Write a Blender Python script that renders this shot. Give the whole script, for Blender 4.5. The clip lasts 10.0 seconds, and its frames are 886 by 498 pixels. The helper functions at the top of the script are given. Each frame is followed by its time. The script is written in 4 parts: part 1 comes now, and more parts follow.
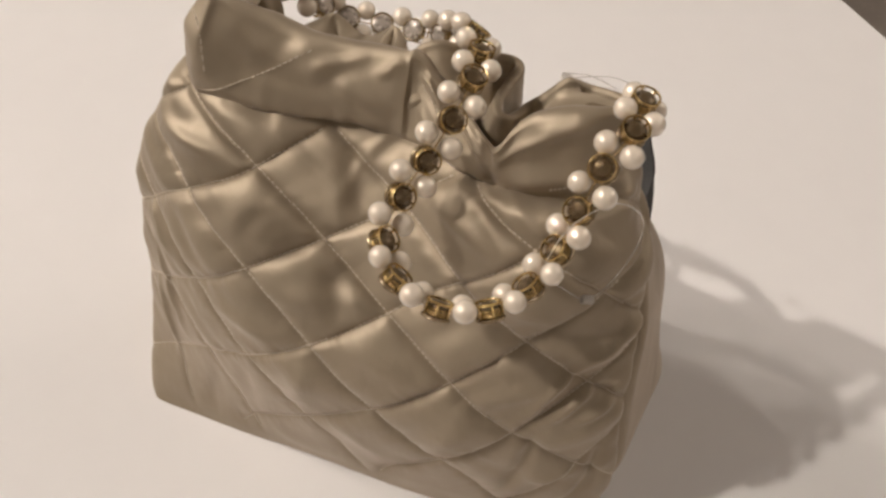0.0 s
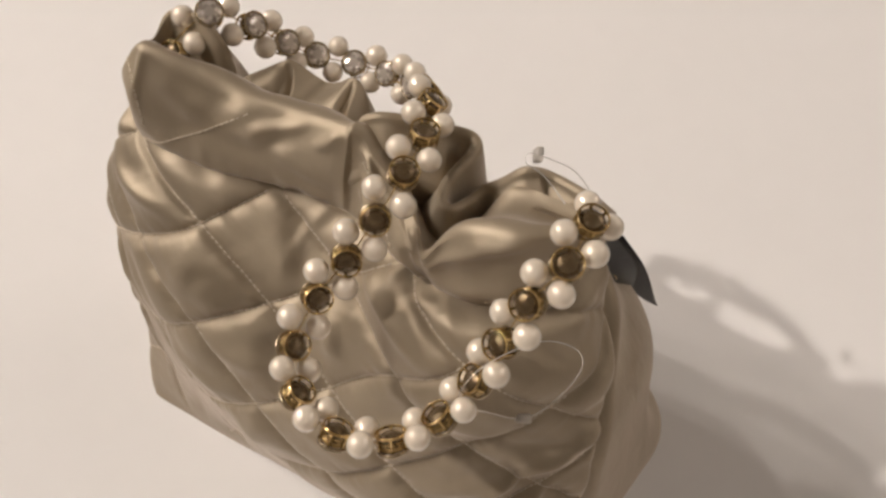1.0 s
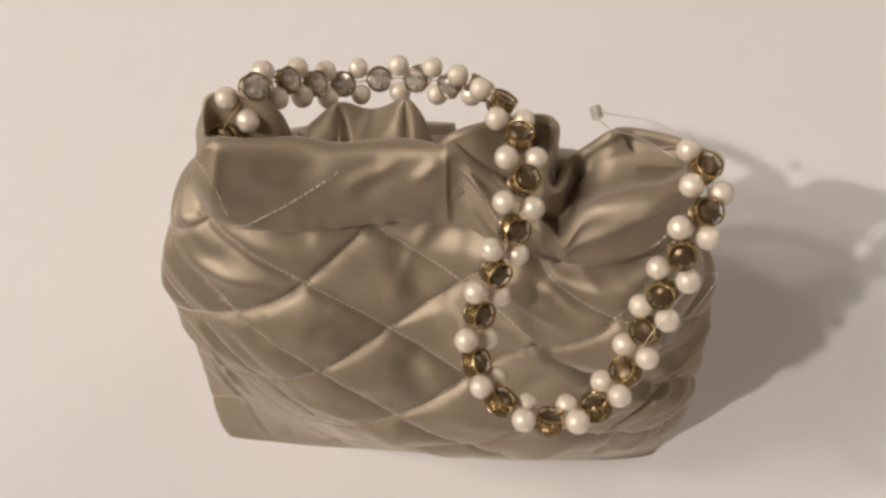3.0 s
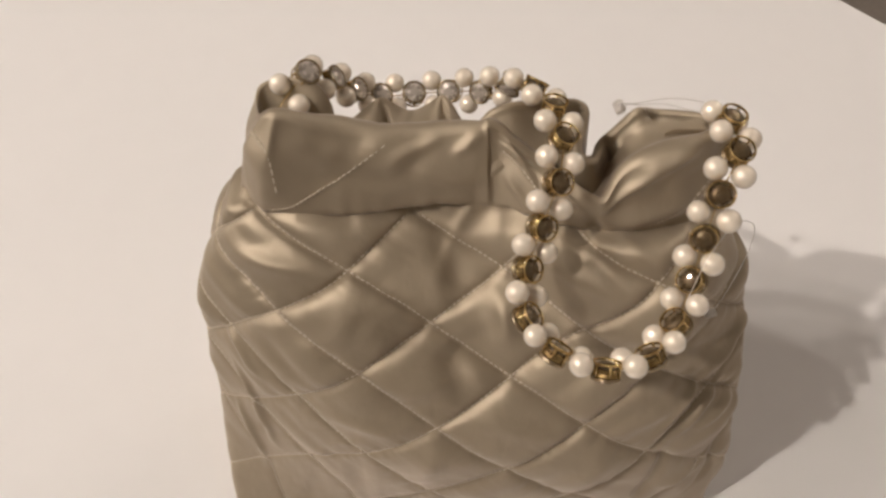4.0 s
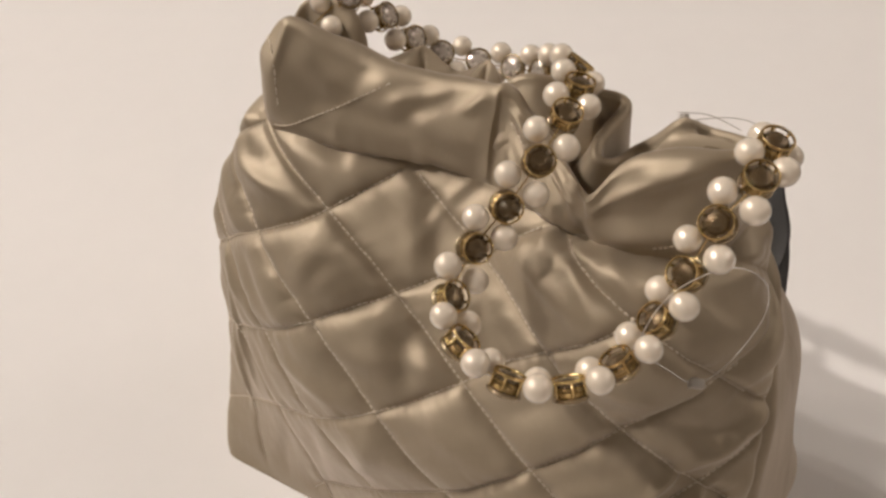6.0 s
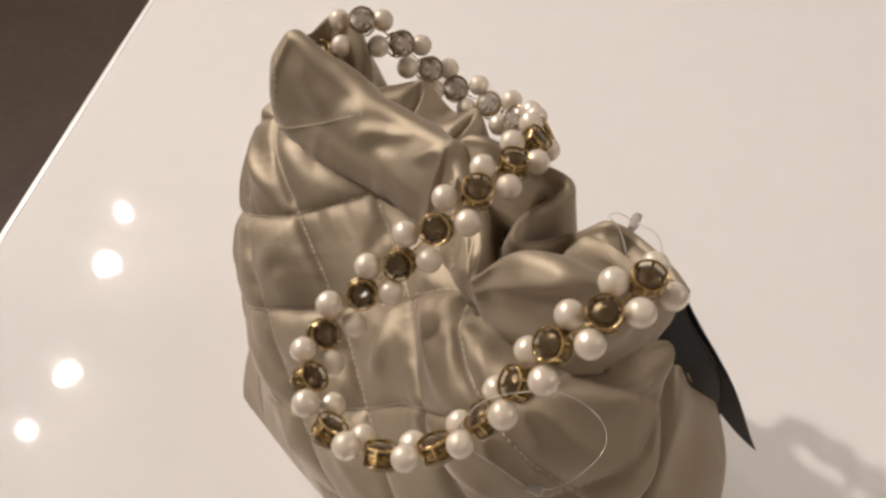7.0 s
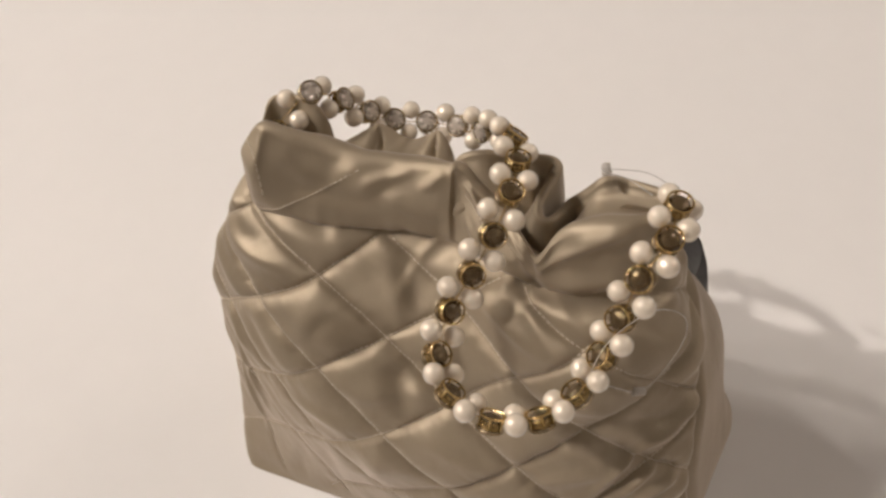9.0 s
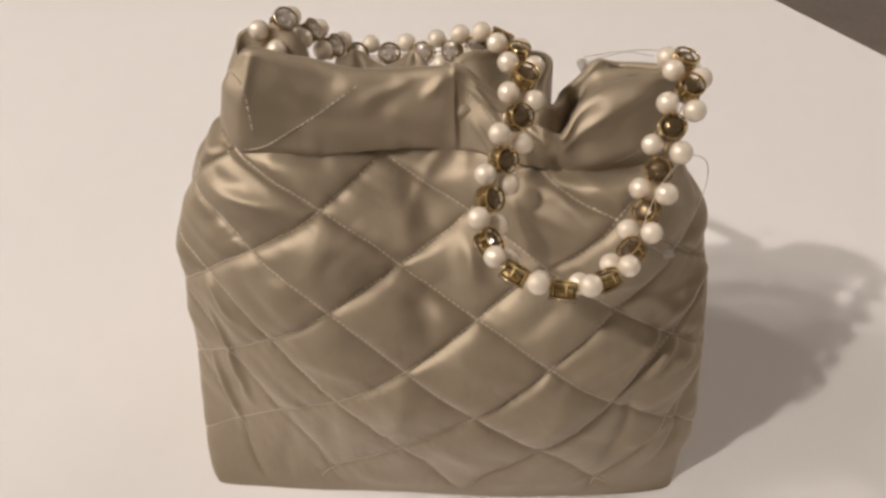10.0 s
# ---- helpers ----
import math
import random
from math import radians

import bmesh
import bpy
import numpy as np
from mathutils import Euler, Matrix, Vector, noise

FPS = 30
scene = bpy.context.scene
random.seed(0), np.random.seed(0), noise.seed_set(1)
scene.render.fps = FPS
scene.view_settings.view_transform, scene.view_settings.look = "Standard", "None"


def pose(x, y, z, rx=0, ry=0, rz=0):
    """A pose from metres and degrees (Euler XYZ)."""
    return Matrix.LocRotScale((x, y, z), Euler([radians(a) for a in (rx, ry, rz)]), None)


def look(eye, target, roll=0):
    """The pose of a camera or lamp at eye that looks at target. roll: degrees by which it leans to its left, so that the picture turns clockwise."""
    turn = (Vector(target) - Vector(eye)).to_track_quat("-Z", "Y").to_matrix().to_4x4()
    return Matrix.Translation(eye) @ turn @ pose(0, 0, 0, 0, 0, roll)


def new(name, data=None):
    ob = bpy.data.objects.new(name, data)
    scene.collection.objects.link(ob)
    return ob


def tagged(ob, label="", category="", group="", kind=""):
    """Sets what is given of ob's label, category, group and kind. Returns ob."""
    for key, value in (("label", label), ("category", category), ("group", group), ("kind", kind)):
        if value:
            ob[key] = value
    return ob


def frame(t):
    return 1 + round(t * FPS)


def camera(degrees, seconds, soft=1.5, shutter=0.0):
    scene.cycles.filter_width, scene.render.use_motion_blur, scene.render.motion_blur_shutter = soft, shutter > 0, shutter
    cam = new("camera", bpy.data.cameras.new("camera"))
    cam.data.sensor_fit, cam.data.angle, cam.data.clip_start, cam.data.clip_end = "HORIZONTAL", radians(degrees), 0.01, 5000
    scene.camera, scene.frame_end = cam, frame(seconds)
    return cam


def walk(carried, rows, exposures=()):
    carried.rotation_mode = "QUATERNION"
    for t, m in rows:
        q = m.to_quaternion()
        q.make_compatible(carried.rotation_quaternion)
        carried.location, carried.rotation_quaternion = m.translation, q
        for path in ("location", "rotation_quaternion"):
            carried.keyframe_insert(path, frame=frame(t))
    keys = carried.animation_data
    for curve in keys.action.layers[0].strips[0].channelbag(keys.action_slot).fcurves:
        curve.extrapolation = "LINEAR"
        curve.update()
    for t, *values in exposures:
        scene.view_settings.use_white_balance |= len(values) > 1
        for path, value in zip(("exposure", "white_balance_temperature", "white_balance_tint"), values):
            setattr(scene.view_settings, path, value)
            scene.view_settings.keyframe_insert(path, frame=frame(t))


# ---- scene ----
cam = camera(56.41, 10.0, soft=2.8)
PATH = [
    (0, (0.07432, -0.13328, 0.34330), (-0.06176, 0.33968, -0.28741), 3.58),
    (0.5, (0.09331, -0.09423, 0.35075), (-0.10943, 0.32226, -0.30151), -0.98),
    (1, (0.10233, -0.05238, 0.35621), (-0.11764, 0.28927, -0.33292), -5.64),
    (1.5, (0.09883, -0.03746, 0.37138), (-0.09700, 0.26719, -0.34195), -9.04),
    (2, (0.06888, -0.01597, 0.38367), (-0.08919, 0.26604, -0.34810), -12.35),
    (2.5, (0.03190, -0.01709, 0.38446), (-0.07756, 0.23191, -0.36788), -13.95),
    (3, (0.01599, -0.05199, 0.39050), (-0.01680, 0.23256, -0.35647), -2.83),
    (3.2, (0.00566, -0.06276, 0.38221), (-0.00191, 0.24435, -0.35646), -0.84),
    (4.3, (-0.00111, -0.14317, 0.34831), (-0.03961, 0.39195, -0.24512), -1.42),
    (4.5, (0.01232, -0.15303, 0.34095), (-0.05760, 0.40044, -0.23244), -2.42),
    (5, (0.03774, -0.17269, 0.34312), (-0.08809, 0.37207, -0.22908), -4.23),
    (5.2, (0.04098, -0.16515, 0.33867), (-0.10305, 0.37444, -0.23413), -4.02),
    (6.3, (0.10324, -0.09054, 0.31275), (-0.23463, 0.32738, -0.27986), -5.43),
    (6.5, (0.11688, -0.08063, 0.31571), (-0.26147, 0.30090, -0.27698), -5.99),
    (7, (0.14035, -0.04464, 0.32933), (-0.29056, 0.26268, -0.27057), -7.30),
    (7.5, (0.14160, -0.02915, 0.33967), (-0.27186, 0.25881, -0.28173), -8.02),
    (8, (0.14139, -0.03675, 0.35709), (-0.23443, 0.27445, -0.27687), -9.35),
    (8.5, (0.11918, -0.05812, 0.36408), (-0.17773, 0.29759, -0.28808), -10.02),
    (9, (0.07983, -0.10542, 0.37749), (-0.13551, 0.32125, -0.26405), -9.26),
    (9.5, (0.03881, -0.14172, 0.36666), (-0.05533, 0.35540, -0.25303), -3.81),
    (10, (0.01046, -0.15959, 0.34227), (-0.00999, 0.36353, -0.26265), -0.20),
]
EXPOSURES = [(0, 0.02), (0.5, 0.05), (1, 0.04), (1.5, -0.01), (2, 0.01), (3, -0.05), (4.3, 0.05), (5, 0.08), (6.5, 0.02), (8, 0.07), (8.5, 0.0), (9, 0.02), (9.5, 0.0), (10, 0.02)]
walk(cam, [(t, look(eye, target, roll)) for t, eye, target, roll in PATH], EXPOSURES)

# ---- world, lamps, exposure ----
world = bpy.data.worlds.new("world")
scene.world = world
world.use_nodes = True
world.node_tree.nodes["Background"].inputs["Color"].default_value = (0.9, 0.8, 0.7, 1)
world.node_tree.nodes["Background"].inputs["Strength"].default_value = 0.035

KEY = 22.0  # watts of the spot that throws the shadow
CEILING = 2.30  # height of the ceiling over the table top
# (x, y, watts, disc radius) of the ceiling spots; all after the first five are added fill
SPOTS_AND_FILLS = [
    (-1.60, -0.84, KEY, 0.044),
    (-2.29, -0.17, 19.5, 0.038), (-2.71, 0.20, 23.0, 0.038), (-2.17, -0.39, 6.5, 0.018), (-2.96, 0.40, 11.0, 0.018),
    # unseen lamps added to brighten table, bag and shadow; no source known there
    (-3.50, -0.25, 18.0, 0.06),
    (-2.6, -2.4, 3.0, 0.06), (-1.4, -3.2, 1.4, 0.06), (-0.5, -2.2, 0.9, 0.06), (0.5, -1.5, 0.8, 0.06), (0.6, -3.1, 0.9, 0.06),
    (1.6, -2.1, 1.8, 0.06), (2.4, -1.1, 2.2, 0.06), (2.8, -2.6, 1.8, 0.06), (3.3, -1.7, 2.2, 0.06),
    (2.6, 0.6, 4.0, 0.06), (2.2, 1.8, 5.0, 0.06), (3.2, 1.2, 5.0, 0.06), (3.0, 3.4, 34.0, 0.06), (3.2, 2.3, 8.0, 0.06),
]
for x, y, watts, radius in SPOTS_AND_FILLS:
    data = bpy.data.lights.new("spot_or_fill_light", "AREA")
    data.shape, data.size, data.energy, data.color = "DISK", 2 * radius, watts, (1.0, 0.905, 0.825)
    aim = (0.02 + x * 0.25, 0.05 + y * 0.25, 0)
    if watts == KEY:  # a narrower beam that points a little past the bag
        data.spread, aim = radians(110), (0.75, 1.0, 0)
    new("spot_or_fill_light", data).matrix_basis = look((x, y, CEILING - 0.012), aim)


# ---- materials ----
def material(name):
    m = bpy.data.materials.new(name)
    m.use_nodes = True
    return m, m.node_tree.nodes, m.node_tree.links, m.node_tree.nodes["Principled BSDF"]


def plain(name, colour, rough, metal=0.0, coat=0.0, vary=0.06, size=40.0, bump=0.0, bump_size=400.0):
    """A surface with two scales of tone variation and fine relief."""
    m, n, l, b = material(name)
    co = n.new("ShaderNodeTexCoord")
    big, small = n.new("ShaderNodeTexNoise"), n.new("ShaderNodeTexNoise")
    big.inputs["Scale"].default_value, small.inputs["Scale"].default_value = size, size * 9
    for t in (big, small):
        t.inputs["Detail"].default_value = 4
        l.new(co.outputs["Object"], t.inputs["Vector"])
    add = n.new("ShaderNodeMath")
    l.new(big.outputs["Fac"], add.inputs[0]), l.new(small.outputs["Fac"], add.inputs[1])
    ramp = n.new("ShaderNodeMapRange")
    ramp.inputs["From Min"].default_value, ramp.inputs["From Max"].default_value = 0.6, 1.4
    ramp.inputs["To Min"].default_value, ramp.inputs["To Max"].default_value = 1 - vary, 1 + vary
    l.new(add.outputs[0], ramp.inputs["Value"])
    mix = n.new("ShaderNodeMix")
    mix.data_type, mix.blend_type = "RGBA", "MULTIPLY"
    mix.inputs["Factor"].default_value = 1.0
    mix.inputs["A"].default_value = (*colour, 1)
    l.new(ramp.outputs["Result"], mix.inputs["B"])
    l.new(mix.outputs["Result"], b.inputs["Base Color"])
    b.inputs["Roughness"].default_value, b.inputs["Metallic"].default_value = rough, metal
    b.inputs["Coat Weight"].default_value, b.inputs["Coat Roughness"].default_value = coat, 0.03
    if bump:
        tex, bp = n.new("ShaderNodeTexNoise"), n.new("ShaderNodeBump")
        tex.inputs["Scale"].default_value, tex.inputs["Detail"].default_value = bump_size, 5
        l.new(co.outputs["Object"], tex.inputs["Vector"])
        bp.inputs["Strength"].default_value, bp.inputs["Distance"].default_value = bump, 0.001
        l.new(tex.outputs["Fac"], bp.inputs["Height"]), l.new(bp.outputs["Normal"], b.inputs["Normal"])
    return m


SATIN_COLOUR = (0.338, 0.276, 0.197)


def satin(name, colour):
    """Champagne satin: soft metal-like sheen, faint weave and small puckers."""
    m = plain(name, colour, 0.54, metal=0.47, vary=0.05, size=25, bump=0.0)
    n, l = m.node_tree.nodes, m.node_tree.links
    b = n["Principled BSDF"]
    co = n.new("ShaderNodeTexCoord")
    weave, soft, b1, b2 = n.new("ShaderNodeTexWave"), n.new("ShaderNodeTexNoise"), n.new("ShaderNodeBump"), n.new("ShaderNodeBump")
    weave.inputs["Scale"].default_value, weave.inputs["Distortion"].default_value = 900, 1.5
    soft.inputs["Scale"].default_value, soft.inputs["Detail"].default_value = 150, 4
    for t in (weave, soft):
        l.new(co.outputs["Object"], t.inputs["Vector"])
    b1.inputs["Strength"].default_value, b1.inputs["Distance"].default_value = 0.12, 0.0010
    b2.inputs["Strength"].default_value, b2.inputs["Distance"].default_value = 0.05, 0.0001
    l.new(soft.outputs["Fac"], b1.inputs["Height"]), l.new(weave.outputs["Fac"], b2.inputs["Height"])
    place, crease, b3 = n.new("ShaderNodeMapping"), n.new("ShaderNodeTexNoise"), n.new("ShaderNodeBump")
    place.inputs["Rotation"].default_value, place.inputs["Scale"].default_value = (0.2, 0.6, 0.3), (1.0, 1.0, 0.42)
    crease.inputs["Scale"].default_value, crease.inputs["Detail"].default_value, crease.inputs["Distortion"].default_value = 62, 2, 0.6
    b3.inputs["Strength"].default_value, b3.inputs["Distance"].default_value = 0.13, 0.0028
    l.new(co.outputs["Object"], place.inputs["Vector"]), l.new(place.outputs["Vector"], crease.inputs["Vector"])
    l.new(crease.outputs["Fac"], b3.inputs["Height"]), l.new(b3.outputs["Normal"], b1.inputs["Normal"])
    # long soft streaks that follow the fall of the threads
    fall, streak, b4 = n.new("ShaderNodeMapping"), n.new("ShaderNodeTexNoise"), n.new("ShaderNodeBump")
    fall.inputs["Rotation"].default_value, fall.inputs["Scale"].default_value = (0.25, 0.1, 0.0), (1.0, 1.0, 0.16)
    streak.inputs["Scale"].default_value, streak.inputs["Detail"].default_value, streak.inputs["Distortion"].default_value = 140, 3, 0.3
    b4.inputs["Strength"].default_value, b4.inputs["Distance"].default_value = 0.32, 0.0013
    l.new(co.outputs["Object"], fall.inputs["Vector"]), l.new(fall.outputs["Vector"], streak.inputs["Vector"])
    l.new(streak.outputs["Fac"], b4.inputs["Height"]), l.new(b4.outputs["Normal"], b3.inputs["Normal"])
    b.inputs["Specular IOR Level"].default_value = 0.5
    tangent = n.new("ShaderNodeTangent")
    tangent.direction_type, tangent.axis = "RADIAL", "Z"
    b.inputs["Anisotropic"].default_value, b.inputs["Anisotropic Rotation"].default_value = 0.5, 0.25
    l.new(tangent.outputs["Tangent"], b.inputs["Tangent"])
    l.new(b1.outputs["Normal"], b2.inputs["Normal"]), l.new(b2.outputs["Normal"], b.inputs["Normal"])
    b.inputs["Sheen Weight"].default_value, b.inputs["Sheen Roughness"].default_value = 0.35, 0.4
    b.inputs["Sheen Tint"].default_value = (1.0, 0.9, 0.84, 1)
    return m


SATIN = satin("champagne_satin", SATIN_COLOUR)
THREAD = plain("cream_thread", (0.60, 0.52, 0.41), 0.5, vary=0.05, size=200)
PEARL = plain("pearl_lacquer", (0.80, 0.712, 0.59), 0.24, metal=0.2, coat=1.0, vary=0.04, size=120)
PEARL.node_tree.nodes["Principled BSDF"].inputs["Coat Roughness"].default_value = 0.04
PEARL.node_tree.nodes["Principled BSDF"].inputs["Sheen Weight"].default_value = 0.2
PEARL.node_tree.nodes["Principled BSDF"].inputs["Subsurface Weight"].default_value = 0.12
PEARL.node_tree.nodes["Principled BSDF"].inputs["Subsurface Scale"].default_value = 0.002
PEARL.node_tree.nodes["Principled BSDF"].inputs["Subsurface Radius"].default_value = (1.0, 0.92, 0.85)
GOLD = plain("antique_gold", (0.60, 0.44, 0.21), 0.18, metal=1.0, vary=0.3, size=300, bump=0.6, bump_size=700)
GUNMETAL = plain("dark_silver", (0.40, 0.325, 0.22), 0.26, metal=0.9, vary=0.12, size=300)
FOIL = plain("amber_foil", (0.130, 0.088, 0.044), 0.22, metal=0.6, coat=1.0, vary=0.35, size=500, bump=0.5, bump_size=420)
GALLERY = plain("mottled_gold", (0.34, 0.24, 0.105), 0.22, metal=0.9, vary=0.5, size=420, bump=0.9, bump_size=650)
# each facet gets a random pale or dark tone that paints the glints
CRYSTAL, _n, _l, _b = material("crystal")
_geo, _ramp = _n.new("ShaderNodeNewGeometry"), _n.new("ShaderNodeValToRGB")
_ramp.color_ramp.elements[0].color, _ramp.color_ramp.elements[1].color = (0.30, 0.255, 0.215, 1), (0.90, 0.82, 0.74, 1)
_l.new(_geo.outputs["Random Per Island"], _ramp.inputs["Fac"]), _l.new(_ramp.outputs["Color"], _b.inputs["Base Color"])
_b.inputs["Metallic"].default_value, _b.inputs["Roughness"].default_value, _b.inputs["Coat Weight"].default_value = 0.5, 0.12, 1.0
PLASTIC, _n, _l, _b = material("clear_plastic")
_b.inputs["Base Color"].default_value = (0.70, 0.66, 0.61, 1)
_b.inputs["Transmission Weight"].default_value, _b.inputs["Roughness"].default_value, _b.inputs["IOR"].default_value = 0.6, 0.3, 1.35
CARD = plain("black_card", (0.010, 0.0105, 0.0115), 0.36, vary=0.2, size=80, bump=0.1, bump_size=1500)
CARD.node_tree.nodes["Principled BSDF"].inputs["Specular IOR Level"].default_value = 0.22
LACQUER = plain("white_lacquer", (0.82, 0.795, 0.78), 0.6, coat=1.0, vary=0.012, size=6)
LACQUER.node_tree.nodes["Principled BSDF"].inputs["Specular IOR Level"].default_value = 0.02
# whiter than the table top, to paint the glare on its near edge
EDGE_HIGHLIGHT = plain("white_edge_highlight", (0.93, 0.915, 0.90), 0.3, vary=0.02, size=10)
DARK_WOOD = plain("dark_wood_floor", (0.080, 0.053, 0.040), 0.45, vary=0.25, size=5)
# lighter taupe that paints the floor as lit
LIT_FLOOR = plain("taupe_lit_floor", (0.19, 0.16, 0.135), 0.9, vary=0.12, size=14, bump=0.4, bump_size=300)
PLASTER = plain("warm_plaster", (0.66, 0.60, 0.53), 0.8, vary=0.04, size=3, bump=0.1, bump_size=60)
CEILING_PAINT = plain("ceiling_paint", (0.80, 0.77, 0.72), 0.85, vary=0.02, size=3)
METAL = plain("brushed_metal", (0.6, 0.58, 0.55), 0.35, metal=1.0, vary=0.05, size=60)
GLOW, _n, _l, _b = material("lamp_lens")
_b.inputs["Emission Color"].default_value, _b.inputs["Emission Strength"].default_value = (1.0, 0.85, 0.68, 1), 6.0


# ---- mesh helpers ----
def mesh_part(name, verts, faces, mat, parent=None, label="", smooth=True):
    me = bpy.data.meshes.new(name)
    me.from_pydata([tuple(map(float, v)) for v in verts], [], faces)
    me.materials.append(mat)
    me.update()
    if smooth:
        me.polygons.foreach_set("use_smooth", [True] * len(me.polygons))
    ob = new(name, me)
    ob.parent = parent
    return tagged(ob, label)


def part(name, bm, mat, parent=None, label="", smooth=True):
    bmesh.ops.recalc_face_normals(bm, faces=bm.faces)
    me = bpy.data.meshes.new(name)
    bm.to_mesh(me)
    bm.free()
    me.materials.append(mat)
    if smooth:
        me.polygons.foreach_set("use_smooth", [True] * len(me.polygons))
    ob = new(name, me)
    ob.parent = parent
    return tagged(ob, label)


def bevelled_box(x0, x1, y0, y1, z0, z1, r=0.003, turn=None, segments=3):
    bm = bmesh.new()
    bmesh.ops.create_cube(bm, size=1, matrix=Matrix.LocRotScale(((x0 + x1) / 2, (y0 + y1) / 2, (z0 + z1) / 2), None, (x1 - x0, y1 - y0, z1 - z0)))
    if r:
        bmesh.ops.bevel(bm, geom=bm.edges, offset=r, segments=segments, profile=0.5, affect="EDGES")
    if turn is not None:
        bm.transform(turn)
    return bm


def lathe(profile, n=32):
    """A bmesh turned round z from (radius, height) pairs."""
    bm = bmesh.new()
    rings = []
    for r, z in profile:
        if r < 1e-7:
            rings.append([bm.verts.new((0, 0, z))])
        else:
            rings.append([bm.verts.new((r * math.cos(2 * math.pi * k / n), r * math.sin(2 * math.pi * k / n), z)) for k in range(n)])
    for a, b in zip(rings, rings[1:]):
        for k in range(n):
            j = (k + 1) % n
            if len(a) == 1 and len(b) > 1:
                bm.faces.new((a[0], b[j], b[k]))
            elif len(b) == 1 and len(a) > 1:
                bm.faces.new((a[k], a[j], b[0]))
            elif len(a) > 1:
                bm.faces.new((a[k], a[j], b[j], b[k]))
    return bm


def tube(points, radius, n=8, closed=False):
    """Vertices and faces of a tube along points."""
    pts = np.array(points, float)
    m = len(pts)
    tan = np.roll(pts, -1, 0) - np.roll(pts, 1, 0)
    if not closed:
        tan[0], tan[-1] = pts[1] - pts[0], pts[-1] - pts[-2]
    tan /= np.linalg.norm(tan, axis=1)[:, None]
    ref = np.array([0.31, 0.17, 0.93])
    side = np.cross(tan, ref)
    side /= np.linalg.norm(side, axis=1)[:, None]
    up = np.cross(side, tan)
    verts = []
    for k in range(m):
        for j in range(n):
            a = 2 * math.pi * j / n
            verts.append(pts[k] + radius * (math.cos(a) * side[k] + math.sin(a) * up[k]))
    faces = []
    for k in range(m if closed else m - 1):
        k2 = (k + 1) % m
        for j in range(n):
            j2 = (j + 1) % n
            faces.append((k * n + j, k * n + j2, k2 * n + j2, k2 * n + j))
    if not closed:
        faces.append(tuple(range(n - 1, -1, -1)))
        faces.append(tuple((m - 1) * n + j for j in range(n)))
    return verts, faces


def spline(points, samples, closed=False):
    """Catmull-Rom through points, with samples per span."""
    p = np.array(points, float)
    m = len(p)
    out = []
    spans = m if closed else m - 1
    for k in range(spans):
        ids = [(k - 1) % m, k, (k + 1) % m, (k + 2) % m] if closed else [max(k - 1, 0), k, k + 1, min(k + 2, m - 1)]
        a, b, c, d = (p[i] for i in ids)
        for t in np.linspace(0, 1, samples, endpoint=False):
            out.append(0.5 * (2 * b + (c - a) * t + (2 * a - 5 * b + 4 * c - d) * t * t + (3 * b - a - 3 * c + d) * t ** 3))
    if not closed:
        out.append(p[-1])
    return np.array(out)


def smoothstep(a, b, x):
    t = np.clip((x - a) / (b - a), 0, 1)
    return t * t * (3 - 2 * t)


# ---- the room ----
FLOOR = -0.92
part("floor", bevelled_box(-4, 4, -4, 4, FLOOR - 0.1, FLOOR, 0), DARK_WOOD, smooth=False)
tagged(bpy.data.objects["floor"], "dark brown wooden shop floor", "floor", kind="structure")
for name, box in (("wall_north", (-4.1, 4.1, 4, 4.1)), ("wall_south", (-4.1, 4.1, -4.1, -4)), ("wall_east", (4, 4.1, -4, 4)), ("wall_west", (-4.1, -4, -4, 4))):
    tagged(part(name, bevelled_box(*box, FLOOR, CEILING, 0), PLASTER, smooth=False), "plain warm beige plaster wall", "wall", kind="structure")
tagged(part("ceiling", bevelled_box(-4, 4, -4, 4, CEILING, CEILING + 0.1, 0), CEILING_PAINT, smooth=False), "off-white painted ceiling with recessed spots", "ceiling", kind="structure")

# the table runs slantwise under the bag: its long edges lie along (0.7, -0.7)
TABLE_TURN = pose(0, 0, 0, 0, 0, -48.37)
table = tagged(new("display_table"), "glossy white lacquered display table with square edges", "table")
NEAR, FAR = -0.2505, 0.4376  # the long edges, across the table
tabletop = part("tabletop", bevelled_box(-1.3, 1.3, NEAR, FAR, -0.04, 0, 0.0035, TABLE_TURN, 1), LACQUER, table, smooth=False)
pedestal = part("pedestal", bevelled_box(-1.2, 1.2, NEAR + 0.08, FAR - 0.08, FLOOR, -0.04, 0.002, TABLE_TURN), LACQUER, table, "white painted pedestal", smooth=False)

# painted highlight: a thin paler strip let into the near edge
part("edge_highlight", bevelled_box(-1.297, 1.297, NEAR + 0.0036, NEAR + 0.0076, -0.002, 0.0004, 0.0003, TABLE_TURN, 1), EDGE_HIGHLIGHT, table, "paler strip that paints the highlight along the near edge", smooth=False)

# added slab: its lighter colour stands for light on the floor here
carpet = part("carpet", bevelled_box(-2.4, 2.4, 0.50, 3.0, FLOOR, FLOOR + 0.012, 0.004, TABLE_TURN), LIT_FLOOR)
tagged(carpet, "lighter taupe slab that paints the lit floor beyond the table", "carpet")


